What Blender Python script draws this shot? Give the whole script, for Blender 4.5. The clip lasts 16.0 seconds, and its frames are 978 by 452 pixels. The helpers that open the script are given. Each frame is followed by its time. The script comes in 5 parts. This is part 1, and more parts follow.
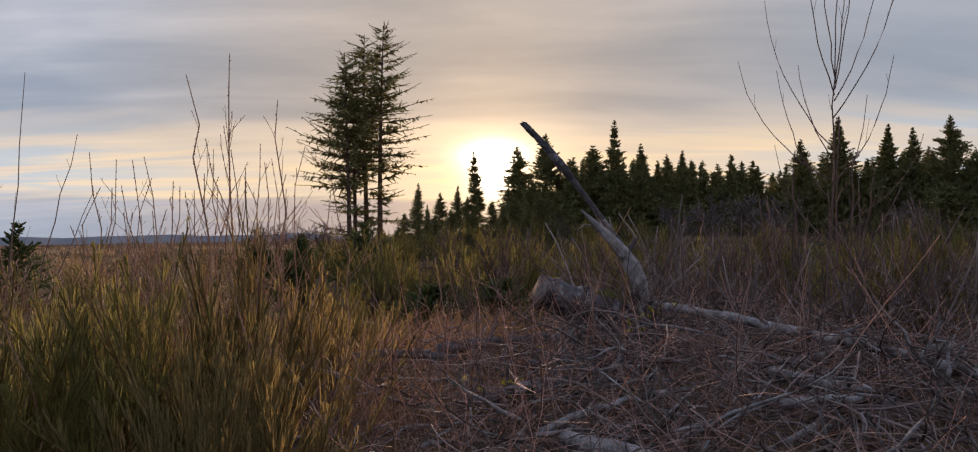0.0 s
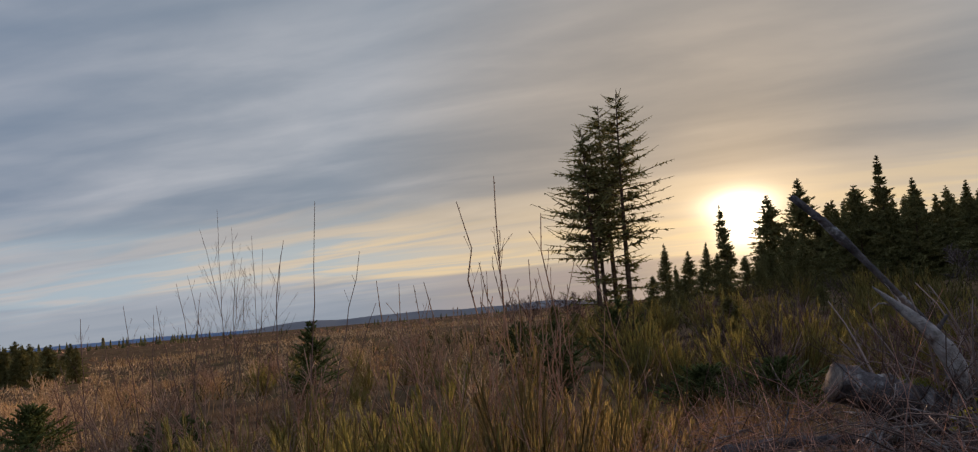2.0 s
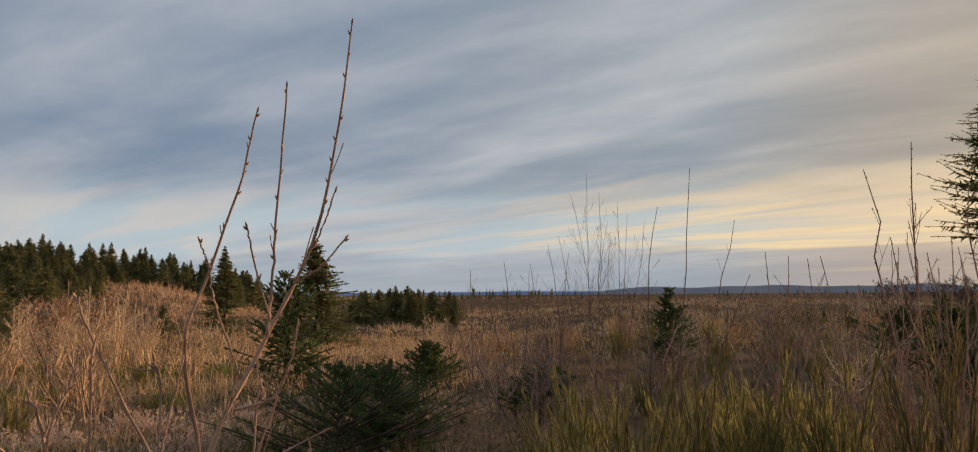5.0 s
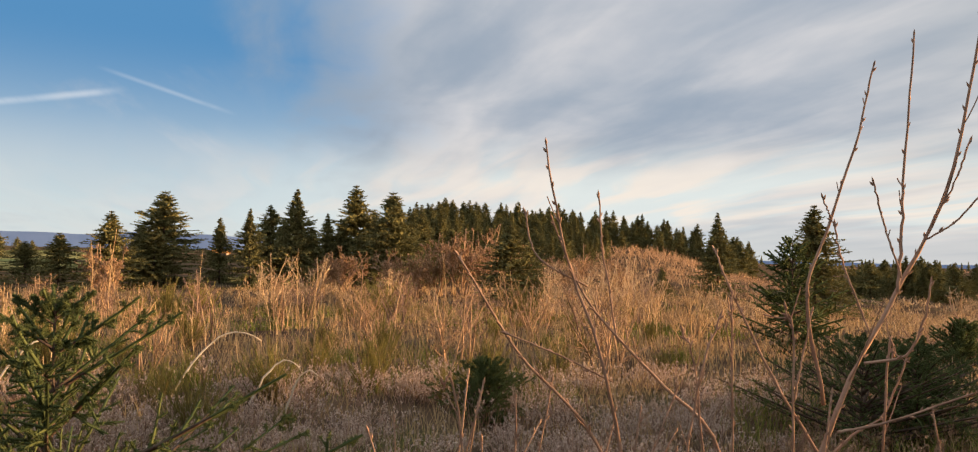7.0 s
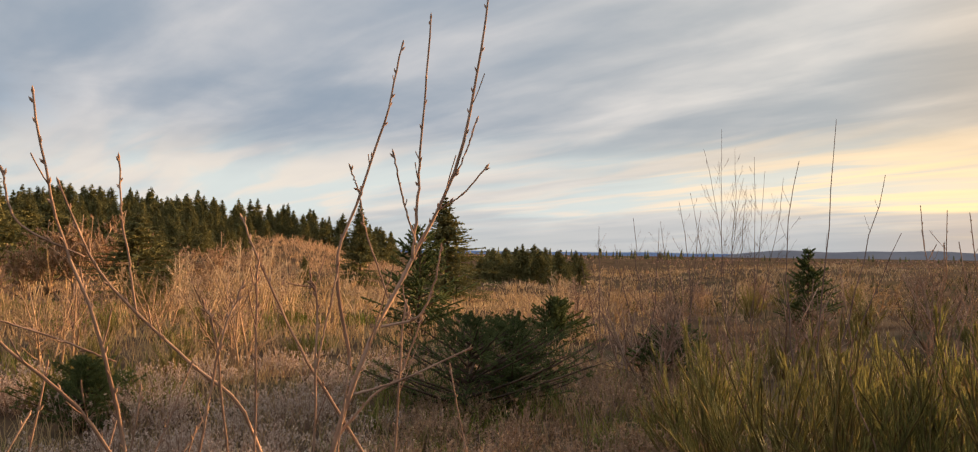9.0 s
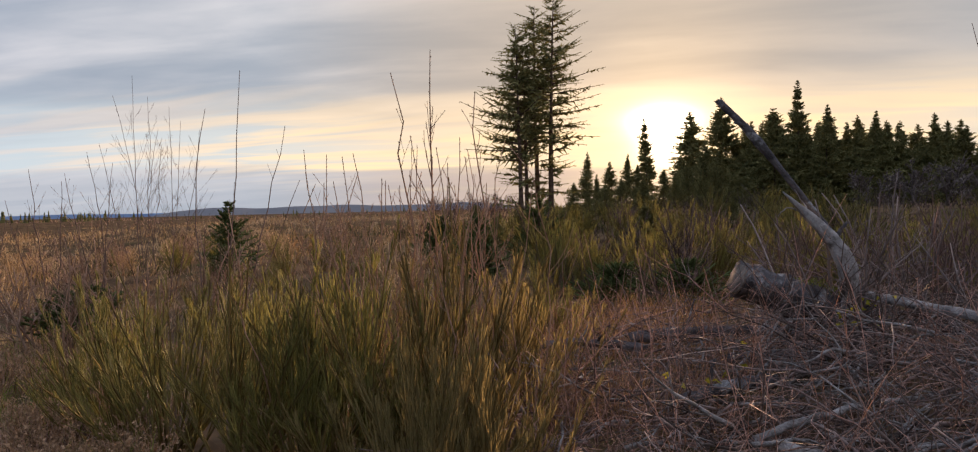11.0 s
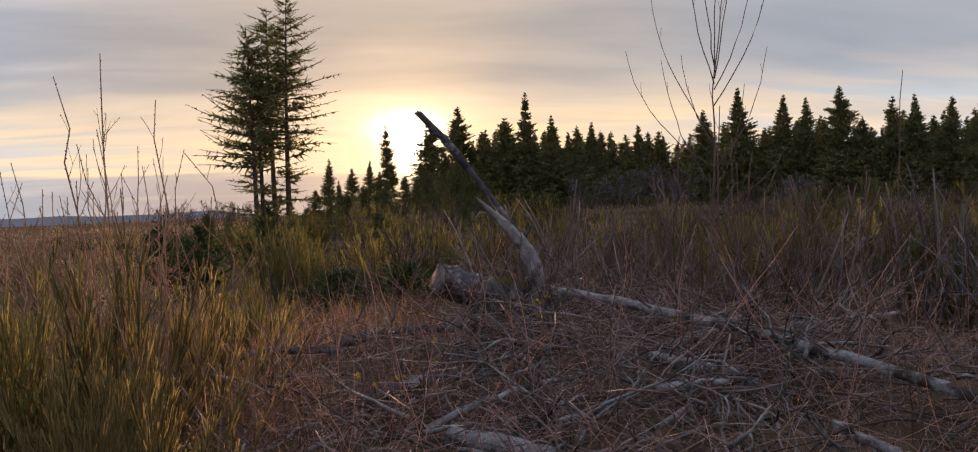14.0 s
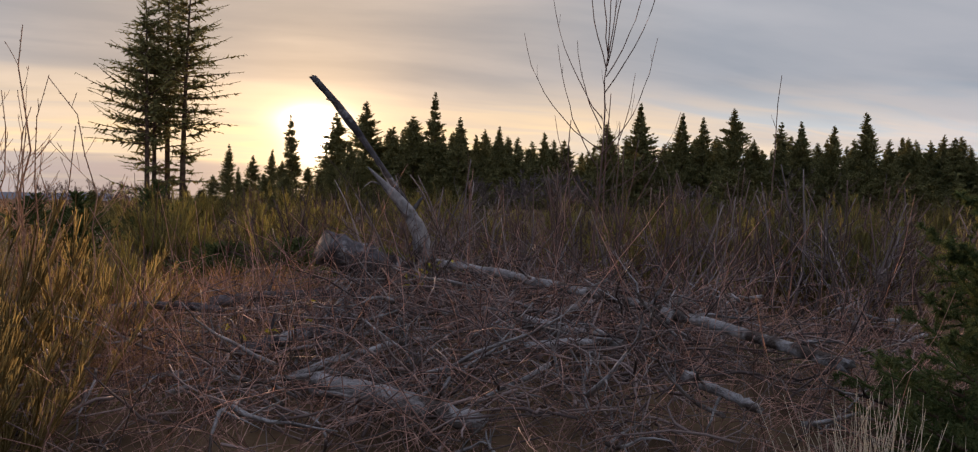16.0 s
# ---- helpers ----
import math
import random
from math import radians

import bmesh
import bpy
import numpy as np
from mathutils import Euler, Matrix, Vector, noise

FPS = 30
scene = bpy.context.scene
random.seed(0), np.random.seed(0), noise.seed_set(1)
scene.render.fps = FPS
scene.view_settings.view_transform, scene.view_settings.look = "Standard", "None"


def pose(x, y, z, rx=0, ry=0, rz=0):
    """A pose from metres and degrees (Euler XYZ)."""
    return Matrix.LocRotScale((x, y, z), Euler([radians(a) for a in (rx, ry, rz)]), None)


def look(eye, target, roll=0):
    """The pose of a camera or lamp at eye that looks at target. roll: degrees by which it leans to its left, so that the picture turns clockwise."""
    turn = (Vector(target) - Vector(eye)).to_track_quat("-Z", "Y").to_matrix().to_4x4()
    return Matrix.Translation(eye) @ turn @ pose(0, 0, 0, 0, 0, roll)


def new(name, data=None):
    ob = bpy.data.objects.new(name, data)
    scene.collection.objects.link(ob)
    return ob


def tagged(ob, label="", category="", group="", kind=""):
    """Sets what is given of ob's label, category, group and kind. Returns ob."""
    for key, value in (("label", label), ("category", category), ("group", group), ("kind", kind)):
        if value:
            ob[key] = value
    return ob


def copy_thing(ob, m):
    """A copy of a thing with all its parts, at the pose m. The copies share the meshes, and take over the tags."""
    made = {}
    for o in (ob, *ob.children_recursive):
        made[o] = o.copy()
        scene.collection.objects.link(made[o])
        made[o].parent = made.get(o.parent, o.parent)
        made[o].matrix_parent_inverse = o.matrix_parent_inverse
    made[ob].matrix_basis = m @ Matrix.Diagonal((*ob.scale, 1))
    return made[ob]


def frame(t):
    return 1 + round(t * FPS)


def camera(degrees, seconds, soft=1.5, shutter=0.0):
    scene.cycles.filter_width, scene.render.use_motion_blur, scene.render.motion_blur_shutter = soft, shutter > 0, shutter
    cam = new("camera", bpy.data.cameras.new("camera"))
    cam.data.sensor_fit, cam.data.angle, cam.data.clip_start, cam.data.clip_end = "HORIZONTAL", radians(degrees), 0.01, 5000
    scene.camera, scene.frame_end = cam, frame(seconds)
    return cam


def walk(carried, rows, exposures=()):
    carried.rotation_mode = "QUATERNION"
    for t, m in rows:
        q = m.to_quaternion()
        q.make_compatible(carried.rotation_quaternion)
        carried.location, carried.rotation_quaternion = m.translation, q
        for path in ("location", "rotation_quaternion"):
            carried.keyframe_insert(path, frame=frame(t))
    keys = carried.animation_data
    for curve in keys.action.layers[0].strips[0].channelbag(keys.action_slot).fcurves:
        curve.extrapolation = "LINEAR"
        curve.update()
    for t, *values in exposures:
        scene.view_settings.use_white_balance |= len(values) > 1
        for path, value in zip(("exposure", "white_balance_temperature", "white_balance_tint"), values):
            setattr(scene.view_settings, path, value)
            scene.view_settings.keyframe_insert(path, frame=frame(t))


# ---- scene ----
LENS = 64.44
cam = camera(LENS, 16.0, soft=1.15)

# seconds, eye x y z, heading (left of +y), pitch up, lean to the left
PATH = [
    (0.0, 0.018, 0.041, 1.605, -3.00, 0.52, -0.75),
    (0.5, -0.030, -0.017, 1.708, -1.70, 2.20, -1.05),
    (1.0, -0.097, 0.107, 1.823, 2.31, 4.11, -2.41),
    (1.5, -0.156, 0.150, 1.879, 9.73, 5.29, -3.10),
    (2.0, -0.159, 0.163, 1.942, 14.59, 5.98, -4.79),
    (2.5, -0.251, 0.196, 1.998, 22.29, 6.21, -2.99),
    (3.0, -0.325, 0.167, 1.995, 29.96, 6.09, -1.76),
    (3.2, -0.331, 0.122, 1.997, 32.21, 6.00, -1.66),
    (5.3, -0.422, 0.015, 1.951, 43.20, 4.27, -0.30),
    (5.5, -0.477, 0.031, 1.973, 46.27, 4.01, -0.21),
    (6.0, -0.454, -0.118, 1.943, 58.09, 3.68, -0.15),
    (6.5, -0.477, -0.197, 1.930, 67.43, 2.77, 0.67),
    (7.0, -0.469, -0.269, 1.925, 75.13, 2.08, 1.02),
    (7.5, -0.460, -0.307, 1.913, 77.40, 1.67, 1.83),
    (8.0, -0.466, -0.248, 1.907, 72.85, 1.82, 1.88),
    (8.5, -0.439, -0.124, 1.901, 61.85, 1.99, 1.14),
    (9.0, -0.397, -0.014, 1.883, 49.52, 1.70, 0.64),
    (9.5, -0.353, 0.095, 1.885, 37.27, 1.16, 0.19),
    (10.0, -0.259, 0.104, 1.846, 25.74, 0.06, -0.54),
    (10.2, -0.317, 0.187, 1.785, 22.00, -0.21, -1.04),
    (12.3, 0.083, -0.007, 1.776, -2.82, -2.27, -0.79),
    (12.5, 0.100, -0.014, 1.786, -3.67, -2.29, -1.36),
    (13.0, 0.163, -0.060, 1.788, -7.27, -2.08, -1.93),
    (13.5, 0.186, -0.055, 1.772, -9.12, -1.91, -1.91),
    (14.0, 0.209, -0.063, 1.779, -9.16, -1.70, -2.14),
    (14.5, 0.235, -0.050, 1.776, -11.29, -1.25, -1.57),
    (15.0, 0.279, -0.097, 1.768, -13.47, -0.85, -1.27),
    (15.5, 0.314, -0.112, 1.638, -14.57, -0.96, -0.35),
    (16.0, 0.360, -0.119, 1.466, -16.20, -1.52, 1.44),
]


def held(x, y, z, yaw, pitch, lean):
    return pose(x, y, z, 0, 0, yaw) @ pose(0, 0, 0, 90 + pitch) @ pose(0, 0, 0, 0, 0, lean)


EXPOSURES = [(0.0, 1.15, 6150, 18), (1.5, 0.86, 6150, 15), (3.0, 0.73, 6300, 11), (5.5, 1.12, 6450, 11), (6.5, 1.47, 6900, 13), (7.0, 1.57, 7150, 13.5), (8.0, 1.60, 7550, 14), (8.5, 1.54, 7550, 13.5), (9.0, 1.48, 7200, 13), (10.0, 1.43, 6600, 14), (12.5, 1.36, 6450, 18), (16.0, 1.26, 6500, 19)]
walk(cam, [(row[0], held(*row[1:])) for row in PATH], EXPOSURES)

# ------------------------------------------------------------------ light
SUN_AZ, SUN_EL = -3.45, 4.35   # degrees left of +y, degrees up


def heading(az):
    a = radians(az)
    return Vector((-math.sin(a), math.cos(a), 0))


sun_dir = heading(SUN_AZ) * math.cos(radians(SUN_EL)) + Vector((0, 0, math.sin(radians(SUN_EL))))
sun_data = bpy.data.lights.new("sun", "SUN")
sun_data.energy, sun_data.angle, sun_data.color = 5.0, radians(1.0), (1.0, 0.68, 0.40)
sun = new("sun", sun_data)
sun.matrix_world = look((0, 0, 60), Vector((0, 0, 60)) - sun_dir - Vector((0, 0, 0.034)))


class Nodes:
    """A small writer of node trees."""

    def __init__(self, tree):
        self.tree = tree

    def add(self, kind, **inputs):
        node = self.tree.nodes.new(kind)
        for key, value in inputs.items():
            key = key.replace("_", " ")
            socket = node.inputs[int(key)] if key.isdigit() else node.inputs[key]
            self.put(socket, value)
        return node

    def put(self, socket, value):
        if isinstance(value, bpy.types.NodeSocket):
            self.tree.links.new(value, socket)
        elif isinstance(value, bpy.types.Node):
            self.tree.links.new(value.outputs[0], socket)
        else:
            socket.default_value = value

    def math(self, op, a, b=0.0, clamp=False):
        node = self.tree.nodes.new("ShaderNodeMath")
        node.operation, node.use_clamp = op, clamp
        self.put(node.inputs[0], a)
        self.put(node.inputs[1], b)
        return node.outputs[0]

    def vec(self, op, a, b=(0, 0, 0)):
        node = self.tree.nodes.new("ShaderNodeVectorMath")
        node.operation = op
        self.put(node.inputs[0], a)
        self.put(node.inputs[1], b)
        return node.outputs["Value"] if op in ("DOT_PRODUCT", "LENGTH") else node.outputs[0]

    def span(self, value, a, b, c=0.0, d=1.0):
        node = self.tree.nodes.new("ShaderNodeMapRange")
        node.interpolation_type = "SMOOTHSTEP"
        for i, v in enumerate((value, a, b, c, d)):
            self.put(node.inputs[i], v)
        return node.outputs[0]

    def mix(self, factor, a, b, how="MIX"):
        node = self.tree.nodes.new("ShaderNodeMix")
        node.data_type, node.blend_type = "RGBA", how
        self.put(node.inputs[0], factor)
        self.put(node.inputs[6], a)
        self.put(node.inputs[7], b)
        return node.outputs[2]

    def noise(self, vector, scale, detail=4.0, rough=0.55, distortion=0.0):
        node = self.tree.nodes.new("ShaderNodeTexNoise")
        for key, v in (("Vector", vector), ("Scale", scale), ("Detail", detail), ("Roughness", rough), ("Distortion", distortion)):
            self.put(node.inputs[key], v)
        return node.outputs[0]


def rgb(r, g, b):
    return (r, g, b, 1.0)


world = bpy.data.worlds.new("evening_sky")
scene.world = world
world.use_nodes = True
world.node_tree.nodes.clear()
w = Nodes(world.node_tree)
coord = w.add("ShaderNodeTexCoord").outputs["Generated"]
ray = w.vec("NORMALIZE", coord)
axes = w.add("ShaderNodeSeparateXYZ", Vector=ray)
up = axes.outputs[2]
sky = w.add("ShaderNodeTexSky")
sky.sky_type, sky.sun_disc = "NISHITA", False
sky.sun_elevation, sky.sun_rotation = radians(SUN_EL), radians(-SUN_AZ)
sky.air_density, sky.dust_density = 1.0, 1.5
clear = w.vec("MULTIPLY", sky.outputs[0], (0.10, 0.10, 0.10))
# clear evening blue, paler towards the horizon
rise = w.span(up, -0.02, 0.26)
blue = w.mix(rise, rgb(0.44, 0.55, 0.60), rgb(0.05, 0.195, 0.41))
clear = w.mix(0.90, clear, blue)
near_sun = w.vec("DOT_PRODUCT", ray, sun_dir)
warmth = w.span(near_sun, 0.86, 1.0)
# cloud sheet, drawn out along x and seen in perspective
lift = w.math("MAXIMUM", w.math("ADD", up, 0.095), 0.04)
plane = w.vec("DIVIDE", ray, w.add("ShaderNodeCombineXYZ", X=lift, Y=lift, Z=lift).outputs[0])
bend = w.noise(plane, 0.35, 2.0, 0.5)
flow = w.vec("ADD", plane, w.vec("MULTIPLY", w.add("ShaderNodeCombineXYZ", X=bend, Y=bend, Z=0.0).outputs[0], (0.0, 0.9, 0.0)))
broad = w.noise(w.vec("ADD", w.vec("MULTIPLY", flow, (0.16, 0.62, 0.0)), (5.3, 0.4, 0.0)), 0.7, 3.0, 0.5, 0.25)
fine = w.noise(w.vec("MULTIPLY", flow, (0.26, 0.95, 0.0)), 1.1, 4.0, 0.5, 0.35)
thread = w.noise(w.vec("ADD", w.vec("MULTIPLY", flow, (0.6, 2.4, 0.0)), (2.3, 9.1, 0.0)), 1.2, 4.0, 0.5, 0.5)
puff = w.noise(w.vec("ADD", w.vec("MULTIPLY", plane, (0.9, 1.5, 0.0)), (3.1, 6.7, 0.0)), 1.5, 5.0, 0.55, 0.3)
body = w.math("ADD", w.math("MULTIPLY", broad, 0.64), w.math("MULTIPLY", fine, 0.36))
torn = w.math("ADD", w.math("MULTIPLY", body, 0.55), w.math("ADD", w.math("MULTIPLY", thread, 0.22), w.math("MULTIPLY", puff, 0.23)))
westward = w.vec("DOT_PRODUCT", ray, heading(118))
mask = w.span(w.math("SUBTRACT", torn, w.span(westward, 0.66, 0.95, -0.17, 0.22)), 0.36, 0.56)
wisp = w.noise(w.vec("ADD", w.vec("MULTIPLY", plane, (0.55, 1.3, 0.0)), (7.3, 0.4, 0.0)), 0.8, 5.0, 0.55, 0.6)
mask = w.math("MAXIMUM", mask, w.math("MULTIPLY", w.span(wisp, 0.52, 0.74), 0.48))
shade = w.span(w.math("ADD", w.math("MULTIPLY", body, 0.74), w.math("ADD", w.math("MULTIPLY", thread, 0.12), w.math("MULTIPLY", puff, 0.14))), 0.375, 0.60)
veil = w.span(near_sun, 0.50, 0.93)
thin = w.mix(warmth, w.mix(veil, rgb(0.52, 0.535, 0.565), rgb(0.64, 0.635, 0.62)), rgb(0.70, 0.57, 0.42))
thick = w.mix(warmth, w.mix(veil, rgb(0.205, 0.27, 0.355), rgb(0.285, 0.33, 0.37)), rgb(0.40, 0.35, 0.285))
cloud = w.mix(shade, thin, thick)
eastward = w.span(w.vec("DOT_PRODUCT", ray, heading(-52)), 0.62, 0.98, 0.0, 0.65)
cloud = w.mix(eastward, cloud, rgb(0.24, 0.28, 0.305))
air = w.mix(mask, clear, cloud)
# two thin vapour trails in the clear part
for at, way, width, strength in ((heading(105.0) + Vector((0, 0, 0.168)), Vector((0.08, -0.30, -0.07)), 0.006, 0.30), (heading(97.8) + Vector((0, 0, 0.188)), Vector((0.1, 0.30, -0.105)), 0.004, 0.20)):
    at = at.normalized()
    across = at.cross(way.normalized()).normalized()
    off = w.math("ABSOLUTE", w.vec("DOT_PRODUCT", ray, across))
    trail = w.math("MULTIPLY", w.math("SUBTRACT", 1.0, w.span(off, 0.0, width)), w.span(w.vec("DOT_PRODUCT", ray, at), 0.9965, 0.9995, 0.0, strength * 0.8))
    air = w.mix(w.math("MULTIPLY", trail, w.span(thread, 0.35, 0.6, 0.4, 1.0)), air, rgb(0.78, 0.80, 0.82))
# bright opening low over the land with pale turquoise streaks, and the dusky bank below it
ripple = w.math("MULTIPLY", w.math("SUBTRACT", fine, 0.5), 0.10)
low_up = w.math("ADD", up, ripple)
low = w.math("MULTIPLY", w.span(low_up, 0.018, 0.055), w.math("SUBTRACT", 1.0, w.span(low_up, 0.085, 0.165)))
low = w.math("MULTIPLY", low, w.math("MULTIPLY", w.span(fine, 0.34, 0.56, 0.45, 1.0), w.span(westward, 0.70, 0.97, 1.0, 0.25)))
cream = w.mix(w.span(near_sun, 0.66, 1.0), rgb(0.60, 0.58, 0.545), rgb(1.0, 0.74, 0.40))
turquoise = w.mix(warmth, rgb(0.44, 0.56, 0.61), rgb(0.78, 0.62, 0.42))
streak = w.span(w.math("ADD", w.math("MULTIPLY", thread, 0.6), w.math("MULTIPLY", fine, 0.4)), 0.44, 0.58)
gap = w.mix(w.math("MULTIPLY", streak, 0.7), cream, turquoise)
air = w.mix(w.math("MULTIPLY", low, 0.92), air, gap)
bank = w.math("SUBTRACT", 1.0, w.span(low_up, 0.008, 0.058))
hazy = w.mix(w.span(near_sun, 0.35, 0.80), rgb(0.44, 0.49, 0.51), rgb(0.36, 0.395, 0.43))
dusk = w.mix(warmth, hazy, rgb(0.50, 0.385, 0.31))
air = w.mix(w.math("MULTIPLY", bank, 0.85), air, dusk)
air = w.mix(w.span(up, 0.42, 0.80), air, rgb(0.60, 0.71, 0.92))
# the veiled sun, the lit cloud just above it and their glow
side = heading(SUN_AZ - 90)
u = w.vec("DOT_PRODUCT", ray, side)
v = w.math("SUBTRACT", up, math.sin(radians(SUN_EL + 1.35)))
u2 = w.math("POWER", w.math("ABSOLUTE", w.math("DIVIDE", u, 0.037)), 2.0)
v2 = w.math("POWER", w.math("ABSOLUTE", w.math("DIVIDE", v, 0.016)), 2.0)
lens = w.math("MULTIPLY", w.math("POWER", 2.718, w.math("MULTIPLY", w.math("ADD", u2, v2), -1.0)), w.span(near_sun, 0.0, 0.5))
halo = w.math("POWER", w.math("MAXIMUM", near_sun, 0.0), 150.0)
core = w.math("POWER", w.math("MAXIMUM", near_sun, 0.0), 2200.0)
disc = w.math("POWER", w.math("MAXIMUM", near_sun, 0.0), 14000.0)
for strength, colour in ((halo, (0.45, 0.28, 0.10)), (lens, (1.9, 1.65, 1.15)), (core, (1.5, 1.25, 0.85)), (disc, (12.0, 10.0, 7.5))):
    air = w.vec("ADD", air, w.vec("MULTIPLY", w.add("ShaderNodeCombineXYZ", X=strength, Y=strength, Z=strength).outputs[0], colour))
back = w.add("ShaderNodeBackground", Color=air, Strength=0.50)
w.add("ShaderNodeOutputWorld", Surface=back.outputs[0])


# -------------------------------------------------------------- materials
def material(name, dark, light, scale=6.0, rough=0.85, bump=0.3, fine_scale=60.0, by_piece=0.5, leaf=0.0, extra=None, sheen=0.0):
    """Two colours mixed by noise at two scales and by a random value for each loose piece."""
    m = bpy.data.materials.new(name)
    m.use_nodes = True
    n = Nodes(m.node_tree)
    shader = m.node_tree.nodes["Principled BSDF"]
    place = n.add("ShaderNodeTexCoord").outputs["Object"]
    a = n.noise(place, scale, 5.0, 0.6)
    b = n.noise(place, fine_scale, 4.0, 0.6)
    piece = n.add("ShaderNodeNewGeometry").outputs["Random Per Island"]
    f = n.math("ADD", n.math("MULTIPLY", n.span(a, 0.32, 0.68), 1.0 - by_piece), n.math("MULTIPLY", piece, by_piece))
    f = n.math("ADD", n.math("MULTIPLY", f, 0.75), n.math("MULTIPLY", b, 0.25), clamp=True)
    colour = n.mix(f, rgb(*dark), rgb(*light))
    if extra:
        patch = n.noise(n.vec("ADD", place, (11.0, 3.0, 5.0)), scale * 0.45, 4.0, 0.6)
        colour = n.mix(n.span(patch, extra[1], extra[1] + 0.1), colour, rgb(*extra[0]))
    n.put(shader.inputs["Base Color"], colour)
    n.put(shader.inputs["Roughness"], n.span(b, 0.2, 0.8, rough - 0.12, min(1.0, rough + 0.1)))
    shader.inputs["Specular IOR Level"].default_value = sheen
    if bump:
        relief = n.add("ShaderNodeBump", Strength=bump, Distance=0.02, Height=b)
        n.put(shader.inputs["Normal"], relief.outputs[0])
    if leaf:
        lit = n.add("ShaderNodeBsdfTranslucent", Color=colour)
        both = n.add("ShaderNodeMixShader")
        n.put(both.inputs[0], leaf)
        n.put(both.inputs[1], shader.outputs[0])
        n.put(both.inputs[2], lit.outputs[0])
        n.put(m.node_tree.nodes["Material Output"].inputs[0], both.outputs[0])
    return m


SOIL = material("soil", (0.042, 0.027, 0.018), (0.15, 0.095, 0.052), 0.7, 0.95, 0.6, 14.0, 0.0, extra=((0.072, 0.056, 0.027), 0.54))
FIELD = material("far_field", (0.14, 0.16, 0.055), (0.34, 0.27, 0.10), 0.02, 0.95, 0.0, 0.3, 0.0)
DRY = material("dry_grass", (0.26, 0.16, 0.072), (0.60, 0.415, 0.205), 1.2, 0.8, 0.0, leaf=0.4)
# dry grass again, its colour darkened for the dimmer backlit side
SHADED_GRASS = material("shaded_dead_grass", (0.075, 0.044, 0.026), (0.27, 0.165, 0.09), 1.2, 0.9, 0.0, by_piece=0.8, leaf=0.25)
PALE = material("pale_dead_stem", (0.42, 0.33, 0.22), (0.66, 0.56, 0.42), 3.0, 0.8, 0.3, 60.0, 0.2)
MAUVE = material("mauve_scrub_stem", (0.10, 0.058, 0.042), (0.50, 0.32, 0.22), 1.5, 0.9, 0.0, by_piece=0.85, leaf=0.12)
STEM = material("thicket_stem", (0.15, 0.088, 0.042), (0.70, 0.47, 0.245), 1.5, 0.9, 0.0, by_piece=0.9, leaf=0.15)
# paler thicket stem, with low yellow sunlight put into the colour
SUNLIT_TWIG = material("sunlit_pale_twig", (0.26, 0.16, 0.085), (0.74, 0.53, 0.31), 1.5, 0.85, 0.0, by_piece=0.8)
BRAMBLE = material("bramble_stem", (0.034, 0.018, 0.016), (0.56, 0.32, 0.24), 1.5, 0.75, 0.0, by_piece=0.95, leaf=0.15, sheen=0.04)
# grey-brown scrub with the forest's shade put into its colour
SHADED_SCRUB = material("shaded_scrub_stem", (0.038, 0.028, 0.024), (0.13, 0.092, 0.075), 1.5, 0.9, 0.0, by_piece=0.7)
HEATHER = material("heather", (0.29, 0.185, 0.13), (0.82, 0.645, 0.50), 2.0, 0.9, 0.0, by_piece=0.8, leaf=0.45)
BROOM = material("broom_twig", (0.050, 0.054, 0.018), (0.36, 0.30, 0.088), 1.5, 0.7, 0.0, by_piece=0.85, leaf=0.42, sheen=0.1)
BROOM_WOOD = material("broom_stem", (0.065, 0.052, 0.022), (0.30, 0.205, 0.080), 1.5, 0.8, 0.0, by_piece=0.8, leaf=0.2)
NEEDLE = material("spruce_needle", (0.034, 0.054, 0.022), (0.16, 0.175, 0.064), 1.0, 0.75, 0.0, by_piece=0.7, leaf=0.28)
FAR_NEEDLE = material("far_spruce_needle", (0.044, 0.055, 0.025), (0.29, 0.245, 0.096), 0.3, 0.85, 0.0, by_piece=0.75, leaf=0.12)
BARK = material("conifer_bark", (0.05, 0.034, 0.025), (0.15, 0.10, 0.07), 5.0, 0.95, 0.6, 40.0, 0.0)
TWIG = material("bud_twig_bark", (0.15, 0.08, 0.052), (0.42, 0.265, 0.175), 8.0, 0.85, 0.2, 120.0, 0.3)
RUSTY = material("rusty_broom_twig", (0.080, 0.060, 0.026), (0.36, 0.265, 0.105), 1.5, 0.8, 0.0, by_piece=0.85, leaf=0.45)
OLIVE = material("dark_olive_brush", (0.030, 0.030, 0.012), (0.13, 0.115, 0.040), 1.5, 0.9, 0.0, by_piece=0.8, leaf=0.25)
RUST = material("rust_grass", (0.11, 0.058, 0.028), (0.46, 0.26, 0.125), 1.2, 0.85, 0.0, by_piece=0.8, leaf=0.4)
GREY_TWIG = material("grey_bush_twig", (0.042, 0.032, 0.029), (0.31, 0.245, 0.215), 2.0, 0.85, 0.0, by_piece=0.85)
BIRCH = material("birch_twig", (0.08, 0.046, 0.038), (0.22, 0.15, 0.12), 5.0, 0.85, 0.2, 60.0, 0.5)
BROWN_TWIG = material("brown_crown_twig", (0.19, 0.108, 0.060), (0.54, 0.345, 0.20), 1.0, 0.85, 0.0, by_piece=0.7)
